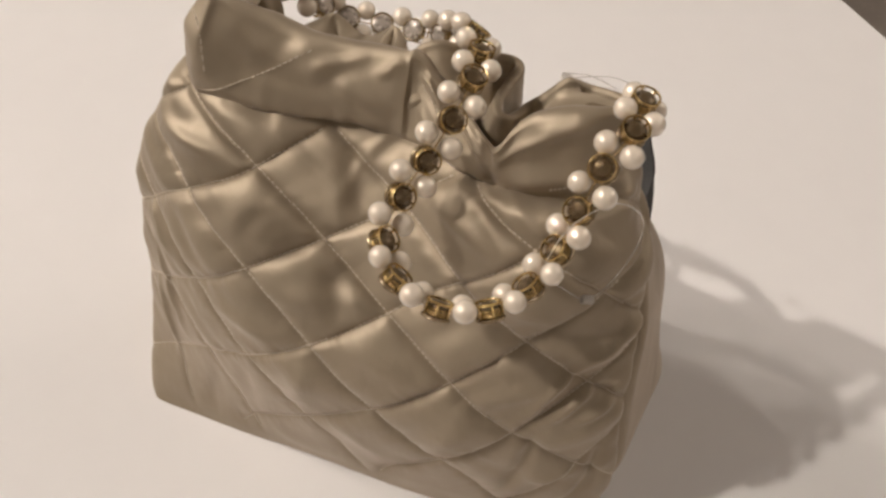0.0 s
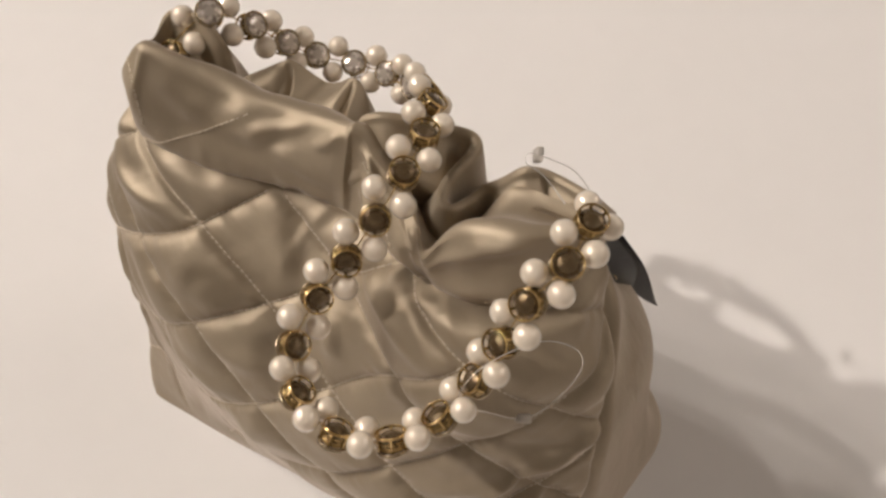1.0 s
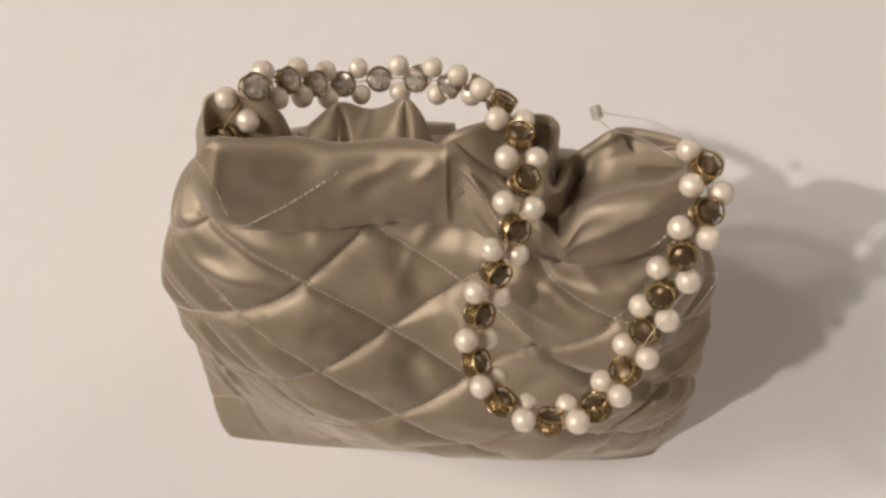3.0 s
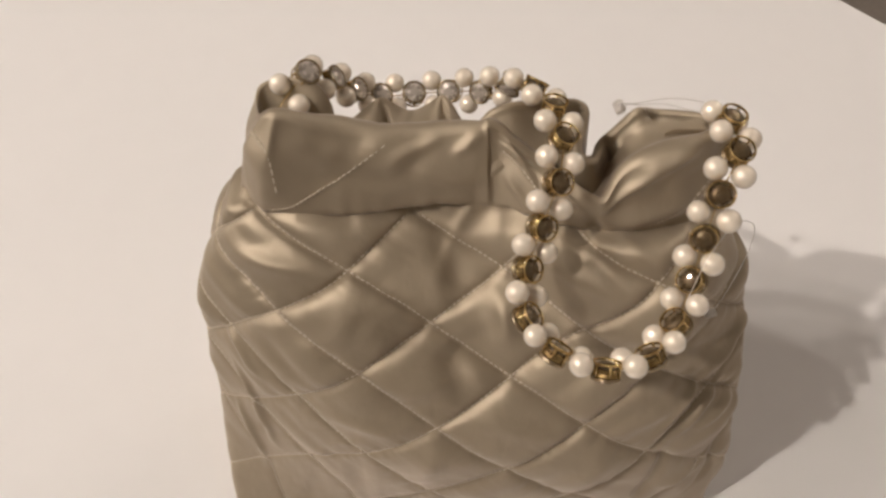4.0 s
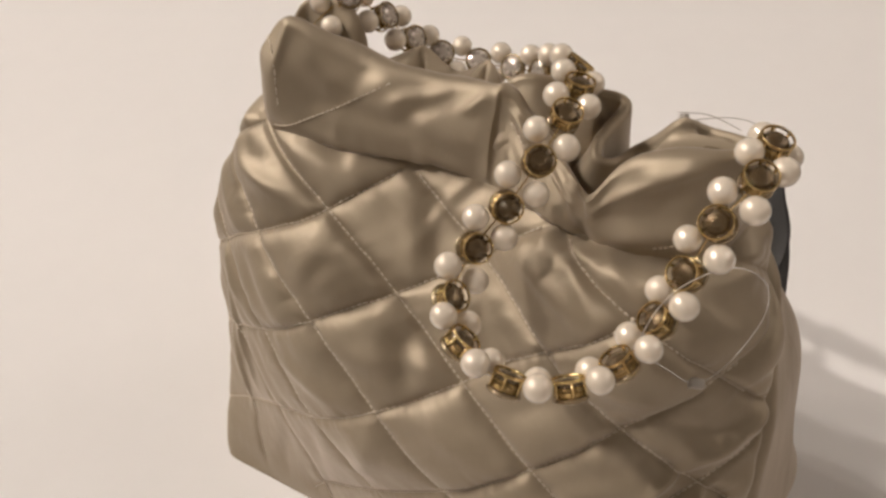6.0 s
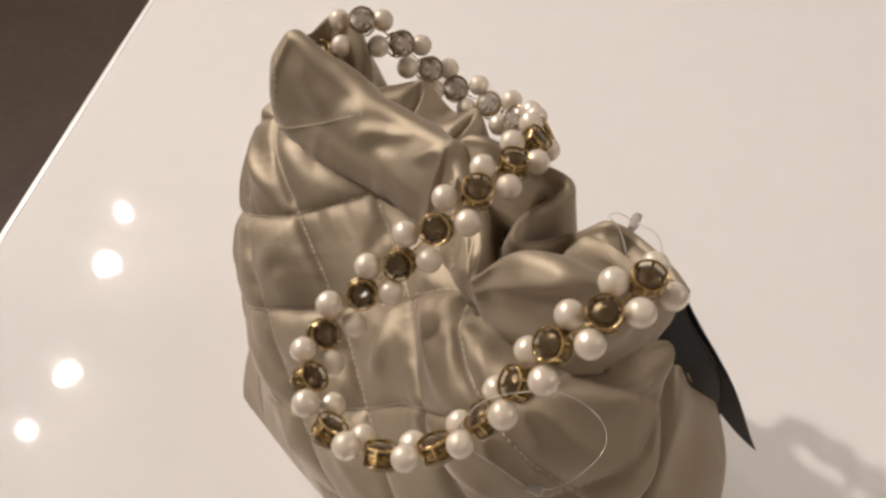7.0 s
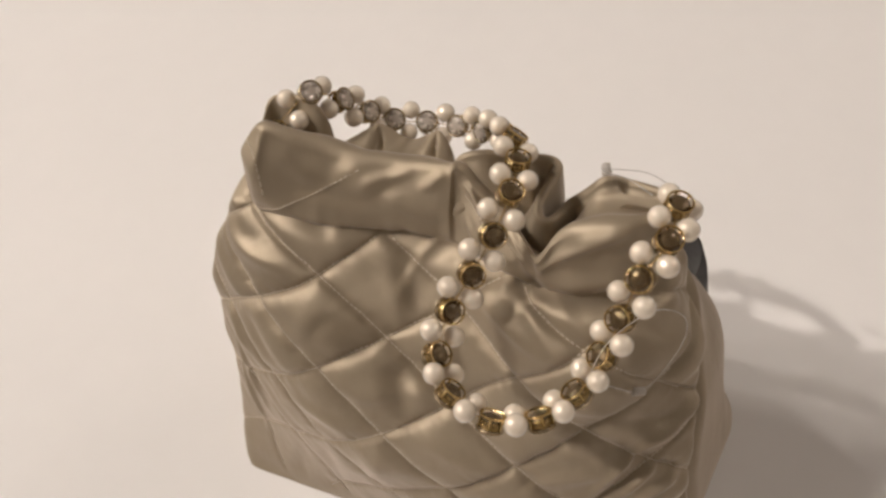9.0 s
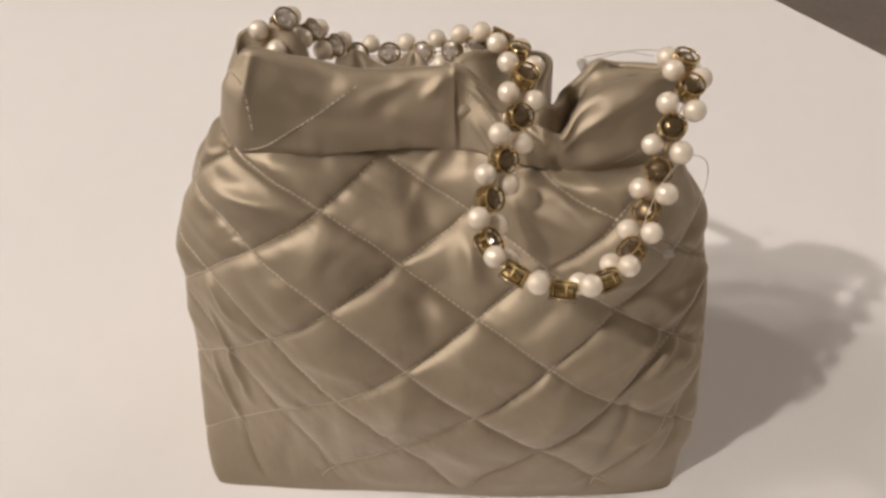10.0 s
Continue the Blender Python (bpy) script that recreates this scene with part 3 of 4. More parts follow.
# creases of the collar's front: x and share of the height of both ends, width, height
COLLAR_FOLDS = [
    (-0.062, 0.75, -0.052, 0.25, 0.0030, 0.0012), (-0.052, 0.90, -0.036, 0.66, 0.0032, 0.0022), (-0.030, 0.98, -0.016, 0.62, 0.0030, 0.0022),
    (-0.008, 0.95, -0.020, 0.74, 0.0022, 0.0014), (0.000, 0.70, 0.0035, 0.98, 0.0018, 0.0018), (0.0125, 0.95, 0.019, 0.50, 0.0013, 0.0017),
    (-0.0605, 1.0, -0.0590, 0.5, 0.0010, 0.0015), (-0.0568, 1.0, -0.0560, 0.55, 0.0009, 0.0013),
    (0.012, 0.55, 0.024, 0.20, 0.0030, 0.0016), (0.022, 0.80, 0.029, 0.10, 0.0030, 0.0014), (0.030, 0.95, 0.036, 0.25, 0.0026, 0.0014),
    (0.042, 0.66, 0.064, 0.90, 0.0016, 0.0020), (0.044, 0.20, 0.068, 0.36, 0.0022, 0.0020), (0.050, 0.88, 0.066, 0.98, 0.0018, 0.0016), (0.070, 0.35, 0.078, 0.85, 0.0020, 0.0022),
    (0.041, 0.45, 0.058, 0.52, 0.0015, -0.0007), (0.054, 0.62, 0.074, 0.64, 0.0016, -0.0008), (0.060, 0.10, 0.074, 0.22, 0.0015, -0.0008),
    (-0.058, 0.20, -0.020, 0.10, 0.0016, 0.0010), (-0.046, 0.55, -0.010, 0.42, 0.0026, -0.0012), (-0.012, 0.60, 0.003, 0.30, 0.0018, 0.0012), (-0.006, 0.20, 0.004, 0.05, 0.0014, 0.0012),
    (0.0090, 0.85, 0.020, 0.78, 0.0013, 0.0014), (0.0100, 0.40, 0.018, 0.05, 0.0013, 0.0016), (0.0260, 0.70, 0.034, 0.55, 0.0013, 0.0014),
]
share = np.repeat(np.clip(np.arange(len(collar)) / (NR - 1), 0, 1.2)[:, None], NC, 1)
cxs = np.repeat(rim[None, :, 0], len(collar), 0)
frontal = (np.arange(NC) < n_front)[None, :]
for xa, ta, xb, tb, wide, high in COLLAR_FOLDS:
    dx, dt = xb - xa, (tb - ta) * 0.026
    size = math.hypot(dx, dt)
    t = ((cxs - xa) * dx + (share - ta) * 0.026 * dt) / size ** 2
    d = ((cxs - xa) * dt - (share - ta) * 0.026 * dx) / size
    wave += 0.9 * frontal * high * np.exp(-(d / (1.3 * wide)) ** 2) * smoothstep(-0.2, 0.3, t) * (1 - smoothstep(0.7, 1.2, t))
# the left band ends in a standing fold; the cloth beyond it lies deeper
step = smoothstep(0.0056, 0.0068, cxs) * (1 - np.clip((cxs - 0.0066) / 0.019, 0, 1)) * np.sin(math.pi * np.clip(0.12 + 0.88 * share, 0, 1)) ** 0.5
wave -= frontal * 0.0017 * step
ruck = np.array([noise.noise(Vector((x * 190, y * 190, 3))) for x, y, zz in flat_c]).reshape(collar.shape[:2])
wave += 0.0018 * ruck * np.exp(-share / 0.20)
collar[1:] += cn[1:] * wave[1:, :, None]
m = len(collar)
faces = [(i * NC + j, i * NC + (j + 1) % NC, (i + 1) * NC + (j + 1) % NC, (i + 1) * NC + j) for i in range(m - 1) for j in range(NC)]
mesh_part("collar", collar.reshape(-1, 3), faces, SATIN, bag, "gathered satin collar with pleats")
# slanting stitch lines on the left band and by the notch


def on_collar(x, t):
    c = int(np.argmin(np.abs(rim[:n_front, 0] - x)))
    return collar[int(t * (NR - 1)), c] + cn[int(t * (NR - 1)), c] * 0.0001


for xa, ta, xb, tb in ((-0.060, 0.06, -0.024, 0.95), (-0.060, 0.80, -0.052, 0.30), (0.010, 0.75, 0.024, 0.15), (0.056, 0.20, 0.072, 0.60)):
    n = int(math.hypot(xb - xa, (tb - ta) * 0.026) / 0.0014)
    run = np.array([on_collar(xa + (xb - xa) * k / n, ta + (tb - ta) * (k / n) ** 2) for k in range(n + 1)])
    for _ in range(6):
        run[1:-1] = (run[:-2] + 2 * run[1:-1] + run[2:]) / 4
    stitches(run + np.array([0, -0.0002, 0.0001]))

# the inside falls to a shallow floor between front and rear, deepest behind the notch
edge = collar[-1]
ex = edge[:, 0]
middle = 0.0620 - 0.006 * smoothstep(0.0, 0.03, ex) + 0.004 * smoothstep(0.045, 0.06, ex)
floor_z = 0.159 + 0.008 * smoothstep(0.026, 0.020, ex) + 0.020 * smoothstep(0.043, 0.056, ex) - 0.004 * np.exp(-((ex - 0.035) / 0.007) ** 2) + 0.006 * smoothstep(-0.050, -0.062, ex)
goal = np.stack([0.96 * ex, middle + np.where(np.arange(NC) < n_front, 0.0025, -0.0025), floor_z - np.where(np.arange(NC) < n_front, 0.0015, 0.0)], 1)
goal[:, 2] = np.where(np.arange(NC) < n_front, np.minimum(goal[:, 2], edge[:, 2] - 0.002), np.minimum(goal[:, 2], edge[:, 2] + 0.011))
for _ in range(6):
    goal = (np.roll(goal, 1, 0) + goal * 2 + np.roll(goal, -1, 0)) / 4
# cushions of cloth between the rear creases: left, right, height
CUSHIONS = [(-0.0010, 0.0150, 0.0035), (0.0150, 0.0335, 0.0025),
            (0.0405, 0.0800, 0.0020), (-0.0620, -0.0435, 0.0015)]
pleat = 0 * ex
for left, right, high in CUSHIONS:
    u = np.clip((ex - left) / (right - left), 0, 1)
    pleat += 0.65 * high * np.sin(math.pi * u) ** 0.55
pleat *= np.arange(NC) >= n_front
inner = [edge]
for k in range(1, 15):
    t = k / 14
    g = edge * (1 - t) + goal * t
    g[:, 2] -= 0.004 * math.sin(math.pi * t)
    g[:, 1] -= pleat * math.sin(math.pi * t) ** 0.6
    g[:, 2] += 0.5 * np.abs(pleat) * math.sin(math.pi * t)
    inner.append(g)
inner = np.array(inner)
for row in inner[2:-1]:
    for k in range(NC):
        x, y, zz = row[k]
        row[k] += np.array([0, -0.0008, 0.0010]) * noise.noise(Vector((x * 90, y * 90, zz * 60)))
m = len(inner)
faces = [(i * NC + j, i * NC + (j + 1) % NC, (i + 1) * NC + (j + 1) % NC, (i + 1) * NC + j) for i in range(m - 1) for j in range(NC)]
mesh_part("lining", inner.reshape(-1, 3), faces, SATIN, bag, "satin lining inside the opening")

# the rear frill: a standing sheet with two pointed scallops and a crease down from each point
FRILL = [
    (-0.0425, 0.0640, 0.1640), (-0.0402, 0.0660, 0.1690), (-0.0350, 0.0715, 0.1706), (-0.0308, 0.0748, 0.1722), (-0.0287, 0.0758, 0.1730), (-0.0265, 0.0768, 0.1712),
    (-0.0222, 0.0785, 0.1658), (-0.0188, 0.0795, 0.1638), (-0.0148, 0.0800, 0.1655), (-0.0106, 0.0800, 0.1692), (-0.0086, 0.0800, 0.1702), (-0.0066, 0.0796, 0.1690),
    (-0.0035, 0.0775, 0.1650), (-0.0010, 0.0735, 0.1610), (0.0010, 0.0690, 0.1580),
]
edge = spline(FRILL, 14)
fx = edge[:, 0]
lobes = np.zeros(len(fx))
for left, right, high in ((-0.0425, -0.0288, 0.0058), (-0.0288, -0.0087, 0.0064), (-0.0087, 0.0010, 0.0058)):
    u = np.clip((fx - left) / (right - left), 0, 1)
    lobes += high * np.sin(math.pi * u) ** 0.7
grid = []
for k in range(27):
    t = k / 26
    low_edge = np.stack([fx * 0.97, 0.0605 + 0 * fx, 0.1600 + 0 * fx], 1)
    g = low_edge * (1 - t) + edge * t
    swell = lobes * math.sin(math.pi * t) ** 0.8
    for tip, lean in ((-0.0287, 0.0050), (-0.0086, 0.0040), (-0.0392, 0.0015)):
        d = fx - tip - lean * (1 - t)
        swell = swell - 0.0048 * np.exp(-(d / 0.0018) ** 2) * min(1, 3 * (1 - t)) + 0.0013 * np.exp(-((d + 0.0024) / 0.0013) ** 2) * (1 - t * t)
        swell = swell + 0.0010 * np.exp(-((d - 0.0026) / 0.0016) ** 2) * (1 - t * t)
    wrinkle = np.array([noise.noise(Vector((x * 150, t * 1.6, 2.0))) for x in fx]) * 0.0007
    g = g + (swell + wrinkle)[:, None] * np.array([-0.10, -0.75, 0.50])
    grid.append(g)
for back, down in ((0.0006, -0.0001), (0.0012, 0.0006), (0.0022, 0.004), (0.004, 0.012), (0.006, 0.024), (0.007, 0.036)):
    grid.append(edge + np.array([0, back, -down]))
grid = np.array(grid)
w = len(fx)
faces = [(i * w + j, i * w + j + 1, (i + 1) * w + j + 1, (i + 1) * w + j) for i in range(len(grid) - 1) for j in range(w - 1)]
mesh_part("rear_frill", grid.reshape(-1, 3), faces, SATIN, bag, "pleated satin frill with two pointed scallops")

# the rear folds right of the frill: cloth doubled over, running in a loose S
FOLD_LINE = [
    (0.0030, 0.0625, 0.1745), (0.0065, 0.0632, 0.1795), (0.0120, 0.0652, 0.1812), (0.0190, 0.0690, 0.1788), (0.0270, 0.0725, 0.1760), (0.0335, 0.0738, 0.1752),
    (0.0366, 0.0722, 0.1748), (0.0368, 0.0685, 0.1742), (0.0352, 0.0630, 0.1730), (0.0342, 0.0575, 0.1718), (0.0356, 0.0532, 0.1706), (0.0385, 0.0530, 0.1698), (0.0408, 0.0575, 0.1680),
    (0.0430, 0.0640, 0.1668), (0.0470, 0.0665, 0.1700), (0.0512, 0.0678, 0.1752), (0.0540, 0.0690, 0.1765), (0.0562, 0.0712, 0.1745), (0.0600, 0.0722, 0.1728), (0.0660, 0.0708, 0.1738), (0.0730, 0.0685, 0.1750), (0.0790, 0.0655, 0.1758),
]
edge = spline(FOLD_LINE, 10)
way = np.gradient(edge[:, :2], axis=0)
for _ in range(3):
    way[1:-1] = (way[:-2] + 2 * way[1:-1] + way[2:]) / 4
way /= np.linalg.norm(way, axis=1)[:, None]
aside = np.stack([way[:, 1], -way[:, 0], 0 * way[:, 0]], 1)  # towards the front where the line runs right
grid = []
HALF_FOLD = 0.0017
# the sheets beside the roll slope gently to the front; the roll itself falls steeply
left_sheet, right_sheet = 1 - smoothstep(0.027, 0.033, edge[:, 0]), smoothstep(0.041, 0.046, edge[:, 0])
rest = 1 - left_sheet - right_sheet
for k in range(-3, 12):
    d = 0.020 * min(1, 1 - k / 12)
    u = d / 0.020
    spread = HALF_FOLD + 0.0108 * u ** 1.1 * rest + 0.0115 * u * left_sheet + 0.0185 * u * right_sheet
    drop = d * (1.15 * rest + 0.5 * left_sheet + 0.38 * right_sheet)
    wob = np.array([noise.noise(Vector((x * 110, y * 110, d * 60))) for x, y, _ in edge]) * 0.0011
    g = edge + aside * (spread + wob)[:, None]
    g[:, 2] -= drop + HALF_FOLD - 0.6 * wob * (1 - rest) + 0.007 * max(0, -k)  # the hem hangs down inside
    grid.append(g)
for deg in range(0, 181, 30):
    grid.append(edge + aside * HALF_FOLD * math.cos(radians(deg)) + np.array([0, 0, HALF_FOLD * (math.sin(radians(deg)) - 1)]))
for k in range(1, 7):
    d = 0.034 * k / 6
    grid.append(edge - aside * (HALF_FOLD + 0.002 * k / 6) - np.array([0, 0, d + HALF_FOLD]))
grid = np.array(grid)
w = len(edge)
faces = [(i * w + j, i * w + j + 1, (i + 1) * w + j + 1, (i + 1) * w + j) for i in range(len(grid) - 1) for j in range(w - 1)]
mesh_part("rear_fold", grid.reshape(-1, 3), faces, SATIN, bag, "satin doubled over in loose standing folds")

# ---- the pearl strap ----
# centres of the set stones, from the right corner round the hanging loop to the left corner
GEMS_LOOP = [
    (0.0768, 0.0535, 0.1873), (0.0764, 0.0403, 0.1873), (0.0713, 0.0303, 0.1806), (0.0682, 0.0223, 0.1704), (0.0653, 0.0141, 0.1611), (0.0606, 0.0032, 0.1551),
    (0.0524, -0.0072, 0.1539), (0.0392, -0.0124, 0.155), (0.0253, -0.0081, 0.1568), (0.0177, 0.0022, 0.1584), (0.0178, 0.0154, 0.1634), (0.0218, 0.0258, 0.17),
    (0.0261, 0.0355, 0.1788), (0.0279, 0.0482, 0.1842),
]
GEMS_REAR = [
    (0.026, 0.0625, 0.1827), (0.0209, 0.0754, 0.1789), (0.014, 0.085, 0.1715), (0.005, 0.0915, 0.1626), (-0.0065, 0.0956, 0.1582), (-0.0193, 0.0953, 0.157),
    (-0.0311, 0.091, 0.1598), (-0.0386, 0.0865, 0.1665), (-0.0445, 0.0806, 0.1765), (-0.0506, 0.072, 0.1863), (-0.06, 0.0615, 0.1792),
]
GEMS = np.array(GEMS_LOOP + GEMS_REAR)
# the way across the strap, towards its inner row of pearls, at some of the stones
ACROSS = {
    0: (-0.97, 0.0, 0.2), 1: (-0.95, 0.1, 0.2), 2: (-0.9, 0.35, 0.1), 3: (-0.85, 0.45, -0.1), 4: (-0.75, 0.5, -0.4), 5: (-0.55, 0.6, -0.55),
    6: (-0.3, 0.65, -0.7), 7: (0.0, 0.7, -0.7), 8: (0.3, 0.65, -0.7), 9: (0.6, 0.5, -0.6), 10: (0.75, 0.35, -0.55), 12: (0.9, 0.1, -0.45),
    14: (1.0, 0.05, -0.15), 16: (0.5, 0.1, -0.85), 17: (0.3, -0.5, -0.8), 19: (0.2, -0.8, -0.5), 21: (0.2, -0.75, -0.6), 23: (0.6, -0.5, -0.6), 24: (0.72, -0.6, -0.36),
}
keys = sorted(ACROSS)
across = np.stack([np.interp(np.arange(len(GEMS)), keys, [ACROSS[k][c] for k in keys]) for c in range(3)], 1)
along = np.gradient(GEMS, axis=0)
along /= np.linalg.norm(along, axis=1)[:, None]
across -= along * (across * along).sum(1)[:, None]
across /= np.linalg.norm(across, axis=1)[:, None]
face = np.cross(along, across)  # the stones' faces

PEARL_R = 0.0034
HALF = 0.0043  # from the strap's middle to a row of pearls
strap_line = spline(GEMS, 8)
verts, faces = tube(strap_line, 0.0002, 6)
strap = mesh_part("pearl_strap", verts, faces, GOLD, bag, "double row of pearls with gold-set crystals between")


def ring_into(bm, zc, wide=0.00026, high=0.00045):
    rings = []
    for k in range(28):
        a = 2 * math.pi * k / 28
        ring = []
        for j in range(8):
            b = 2 * math.pi * j / 8
            r = 0.0037 + wide * math.cos(b)
            ring.append(bm.verts.new((r * math.cos(a), r * math.sin(a), zc + high * math.sin(b))))
        rings.append(ring)
    for a, b in zip(rings, rings[1:] + rings[:1]):
        for j in range(8):
            bm.faces.new((a[j], b[j], b[(j + 1) % 8], a[(j + 1) % 8]))


def bezel_mesh():
    """The gold back ring of a setting with six posts that stand on it."""
    bm = bmesh.new()
    ring_into(bm, -0.0023)
    for k in range(6):
        a = 2 * math.pi * (k + 0.5) / 6
        bmesh.ops.create_cone(bm, cap_ends=True, segments=6, radius1=0.00042, radius2=0.0003, depth=0.0046, matrix=Matrix.Translation((0.0036 * math.cos(a), 0.0036 * math.sin(a), 0)))
    return bm


def face_ring_mesh():
    """The darker ring that holds the stone on its face, with six small claws."""
    bm = bmesh.new()
    ring_into(bm, 0.0022, 0.0004, 0.0006)
    for k in range(6):
        a = 2 * math.pi * (k + 0.5) / 6
        bmesh.ops.create_icosphere(bm, subdivisions=1, radius=0.0005, matrix=Matrix.Translation((0.0034 * math.cos(a), 0.0034 * math.sin(a), 0.0027)))
    return bm


def place(ob, at, x, y, zz):
    ob.matrix_basis = Matrix((( x[0], y[0], zz[0], at[0]), (x[1], y[1], zz[1], at[1]), (x[2], y[2], zz[2], at[2]), (0, 0, 0, 1)))


def crystal_mesh():
    """A faceted round stone: flat table, slanting crown, pointed foot."""
    bm = bmesh.new()
    n = 10
    rings = []
    for r, zz, turn in ((0.0014, 0.0033, 0), (0.0024, 0.0031, 0.5), (0.0032, 0.0027, 0), (0.0037, 0.0021, 0.5), (0.0036, 0.0017, 0)):
        rings.append([bm.verts.new((r * math.cos(2 * math.pi * (k + turn) / n), r * math.sin(2 * math.pi * (k + turn) / n), zz)) for k in range(n)])
    bm.faces.new(rings[0])
    for a, b in zip(rings, rings[1:]):
        for k in range(n):
            bm.faces.new((a[k], a[(k + 1) % n], b[(k + 1) % n], b[k]))
    foot_v = bm.verts.new((0, 0, 0.0006))
    for k in range(n):
        bm.faces.new((rings[-1][k], rings[-1][(k + 1) % n], foot_v))
    bmesh.ops.triangulate(bm, faces=bm.faces[1:])
    bmesh.ops.split_edges(bm, edges=bm.edges)
    return bm


for k, at in enumerate(GEMS):
    if k == 0:
        bez = part("bezel", bezel_mesh(), GOLD, strap, "gold bezel")
        fro = part("face_ring", face_ring_mesh(), GUNMETAL, strap, "dark silver ring round the stone")
        sto = part("crystal", crystal_mesh(), CRYSTAL, strap, "clear faceted crystal, its glints painted as facet tones", smooth=False)
        cup = part("foil_cup", lathe([(0, -0.0026), (0.0012, -0.0025), (0.0023, -0.0021), (0.0032, -0.0013), (0.0033, -0.0010), (0, -0.0010)], 11), FOIL, strap, "amber-brown foiled back of the stone", smooth=False)
        gal = part("gallery", lathe([(0, -0.0009), (0.0033, -0.0009), (0.0036, -0.0004), (0.0034, 0.0003), (0.0036, 0.0012), (0.0034, 0.0017), (0, 0.0014)], 13), GALLERY, strap, "mottled gold wall of the setting", smooth=False)
        first = (bez, fro, sto, cup, gal)
        made = first
    else:
        made = []
        for src in first:
            ob = src.copy()
            scene.collection.objects.link(ob)
            made.append(ob)
    for ob in made:
        turned = -1 if k == len(GEMS) - 1 else 1  # the last stone lies on its face
        place(ob, at - np.array([0, 0, 0.004 if turned < 0 else 0]), along[k] * 1.04 * turned, across[k] * 1.04, face[k] * turned)

bm = bmesh.new()
bmesh.ops.create_uvsphere(bm, u_segments=24, v_segments=16, radius=PEARL_R)
first = None
for k in range(len(GEMS) - 1):
    mid = (GEMS[k] + GEMS[k + 1]) / 2
    a = across[k] + across[k + 1]
    a /= np.linalg.norm(a)
    for sgn in (-1, 1):
        if first is None:
            first = part("pearl", bm, PEARL, strap)
            ob = first
        else:
            ob = first.copy()
            scene.collection.objects.link(ob)
        r = 1 + random.uniform(-0.03, 0.03)
        at = mid + a * sgn * HALF + np.array([random.uniform(-1, 1) for _ in range(3)]) * 0.0003
        ob.matrix_basis = Matrix.LocRotScale(Vector(at), Euler([random.uniform(0, 6) for _ in range(3)]), (r, r, r))

for at in ((0.0734, 0.0606, 0.1835), (0.0807, 0.0584, 0.1808)):
    ob = first.copy()
    scene.collection.objects.link(ob)
    ob.matrix_basis = pose(*at)

# ---- the swing tag and its clear plastic fasteners ----
tag = tagged(new("swing_tag"), "folded black card swing tag hanging at the bag's side", "tag")


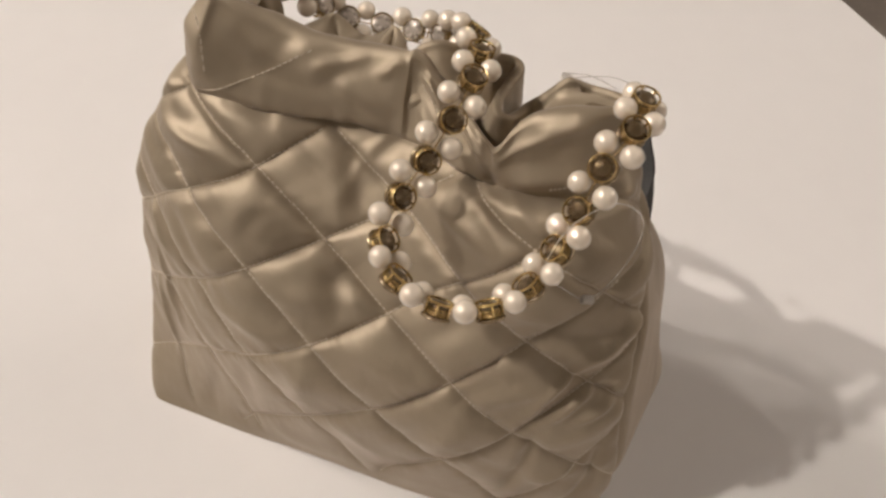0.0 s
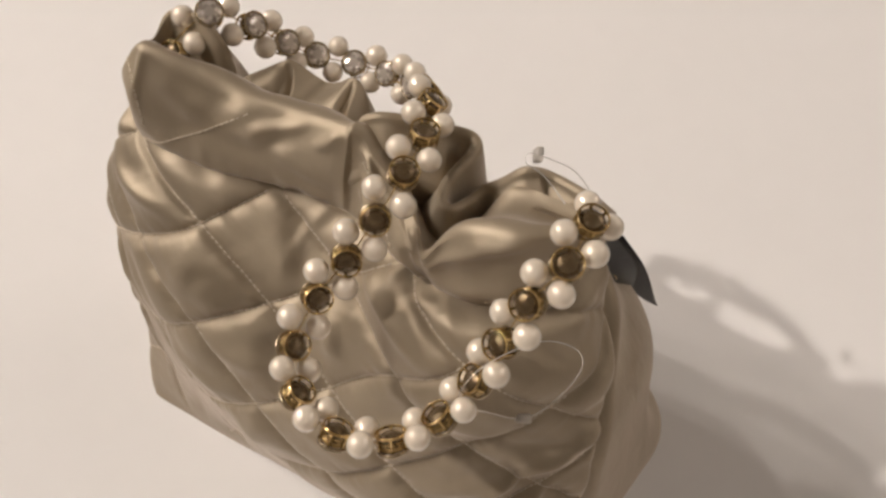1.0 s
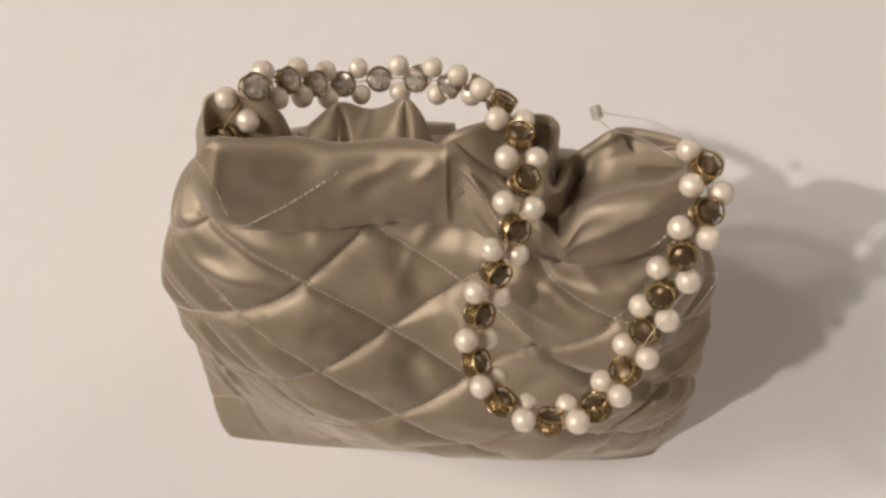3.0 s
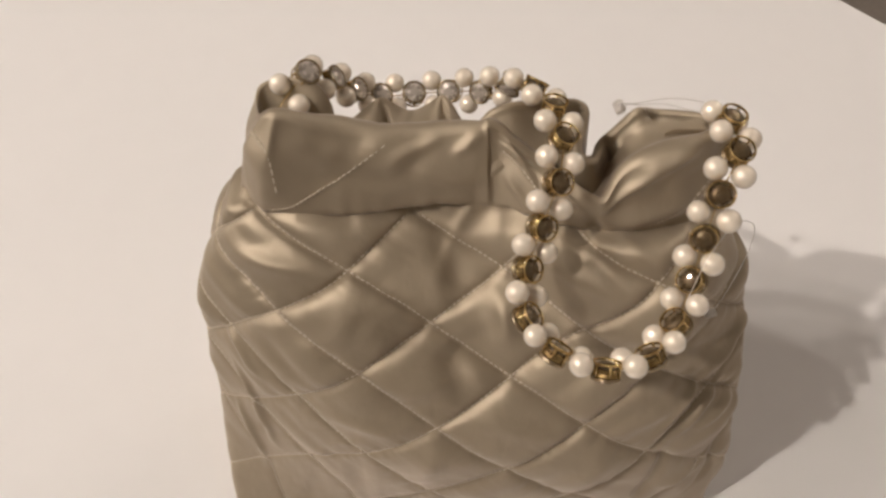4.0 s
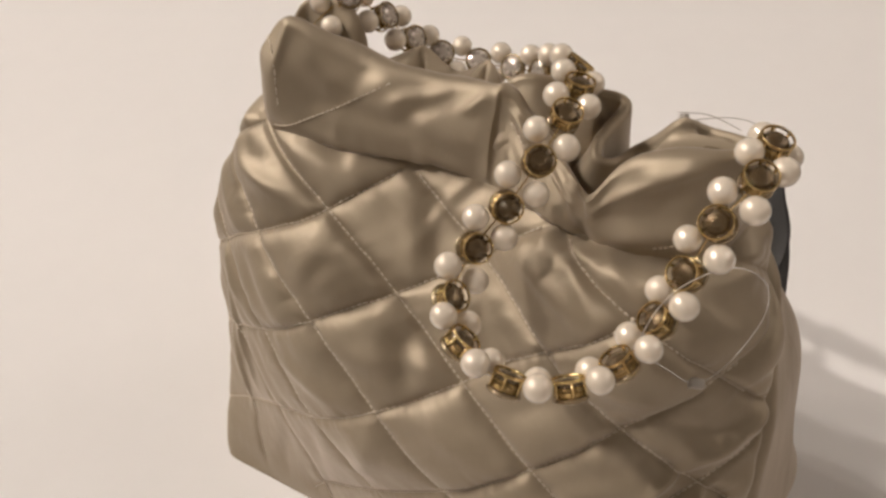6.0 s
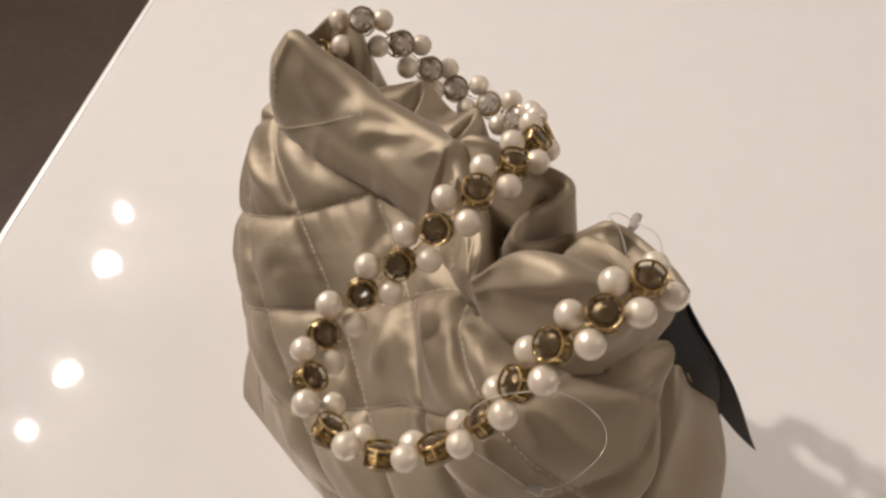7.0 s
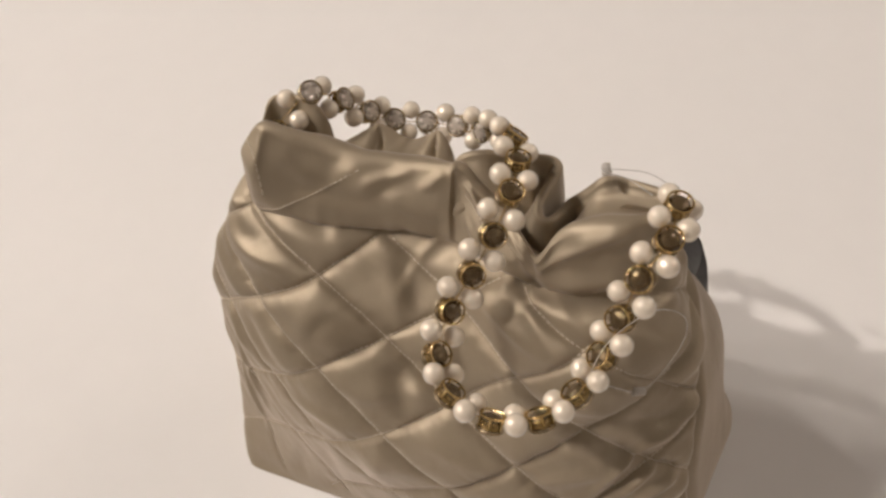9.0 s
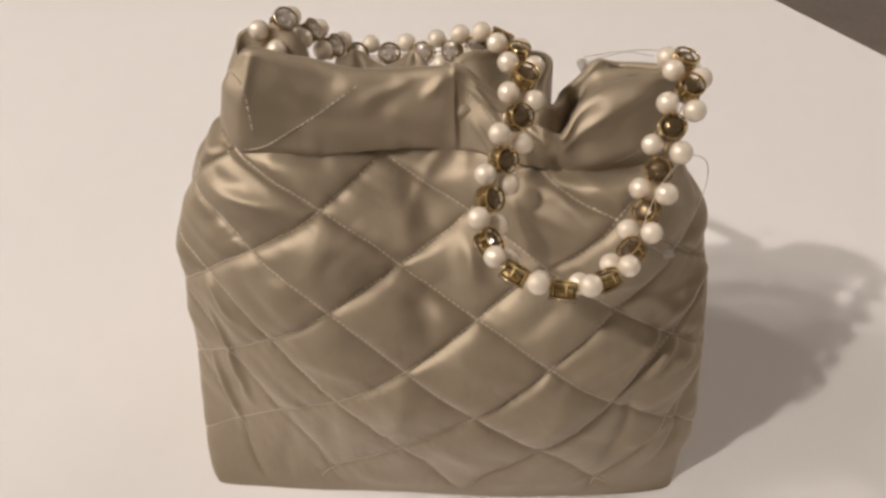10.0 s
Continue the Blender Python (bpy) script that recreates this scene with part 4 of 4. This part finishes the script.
def leaf(top, low, way, width, bow, name, marks=0, taper=3):
    """A thin curved card from its outer edge top-low, reaching the width along way."""
    top, low, way = np.array(top), np.array(low), np.array(way)
    way = way / np.linalg.norm(way)
    nrm = np.cross(low - top, way)
    nrm /= np.linalg.norm(nrm)
    nu, nv = 10, 60

    def at(t, u, lay):
        return top * (1 - t) + low * t + way * width * u * (1 - t ** taper) * (0.55 + 0.45 * min(1, 3 * t)) + np.array(bow) * math.sin(math.pi * t) ** 2 + nrm * lay
    verts = []
    for lay in (0.0, 0.0005):
        for i in range(nv + 1):
            for j in range(nu + 1):
                t, u = i / nv, j / nu
                verts.append(at(t, u, lay))
    w, h = nu + 1, (nu + 1) * (nv + 1)
    faces = []
    for i in range(nv):
        for j in range(nu):
            a = i * w + j
            faces += [(a, a + 1, a + w + 1, a + w), (h + a, h + a + w, h + a + w + 1, h + a + 1)]
    edge = [j for j in range(w)] + [i * w + nu for i in range(1, nv + 1)] + [nv * w + j for j in range(nu - 1, -1, -1)] + [i * w for i in range(nv - 1, 0, -1)]
    faces += [(a, b, h + b, h + a) for a, b in zip(edge, edge[1:] + edge[:1])]
    card = mesh_part(name, verts, faces, CARD, tag)
    # unreadable gold print: plain bars
    for k in range(marks):
        t0, t1, u0 = 0.43 + 0.02 * (k % 2), 0.50 - 0.015 * (k % 3), 0.60 + 0.10 * k
        quad = [at(t0, u0, -0.0002), at(t0, u0 + 0.03, -0.0002), at(t1, u0 + 0.03, -0.0002), at(t1, u0, -0.0002)]
        quad += [p + nrm * 0.0001 for p in quad]
        mesh_part("gold_mark", quad, [(0, 1, 2, 3), (7, 6, 5, 4), (0, 4, 5, 1), (1, 5, 6, 2), (2, 6, 7, 3), (3, 7, 4, 0)], GOLD, card, "worn gold print", smooth=False)
    return card


leaf((0.0800, 0.066, 0.172), (0.0963, 0.1025, 0.0718), (-0.75, -0.60, -0.10), 0.010, (0.0015, 0.0005, 0.0015), "back_leaf")
leaf((0.0810, 0.064, 0.172), (0.0880, 0.0895, 0.0935), (-0.55, -0.80, -0.10), 0.013, (0.0035, 0.001, 0.003), "front_leaf", 4, 9)


def fastener(label, loop, knob, size, closed=False):
    """A thin clear thread with a small moulded lock."""
    ob = tagged(new("tag_fastener"), label, "fastener")
    v, f = tube(spline(loop, 10, closed), 0.00015, 8, closed)
    mesh_part("thread", v, f, PLASTIC, ob)
    bm = bmesh.new()
    bmesh.ops.create_cube(bm, size=1, matrix=Matrix.LocRotScale(Vector(knob), Euler((0.4, 0.3, 0.5)), size))
    bmesh.ops.bevel(bm, geom=bm.edges, offset=min(size) * 0.3, segments=3, profile=0.5, affect="EDGES")
    part("lock", bm, PLASTIC, ob)
    return ob


fastener("clear plastic tag loop round the pearl strap", [
    (0.0640, 0.0085, 0.1560), (0.0700, 0.0130, 0.1460), (0.0773, 0.0186, 0.1367), (0.0830, 0.0250, 0.1410), (0.0870, 0.0310, 0.1540),
    (0.0850, 0.0310, 0.1660), (0.0770, 0.0260, 0.1730), (0.0680, 0.0150, 0.1730), (0.0640, 0.0090, 0.1650),
], (0.0773, 0.0186, 0.1367), (0.0042, 0.0026, 0.0018), True)
fastener("clear plastic tag thread standing up behind the collar", [
    (0.0690, 0.0560, 0.1870), (0.0600, 0.0640, 0.1830), (0.0530, 0.0690, 0.1780), (0.0500, 0.0770, 0.1710), (0.0506, 0.0828, 0.1640), (0.0560, 0.0790, 0.1695), (0.0660, 0.0720, 0.1780), (0.0760, 0.0600, 0.1860),
], (0.0508, 0.0830, 0.1637), (0.0024, 0.0045, 0.0036))
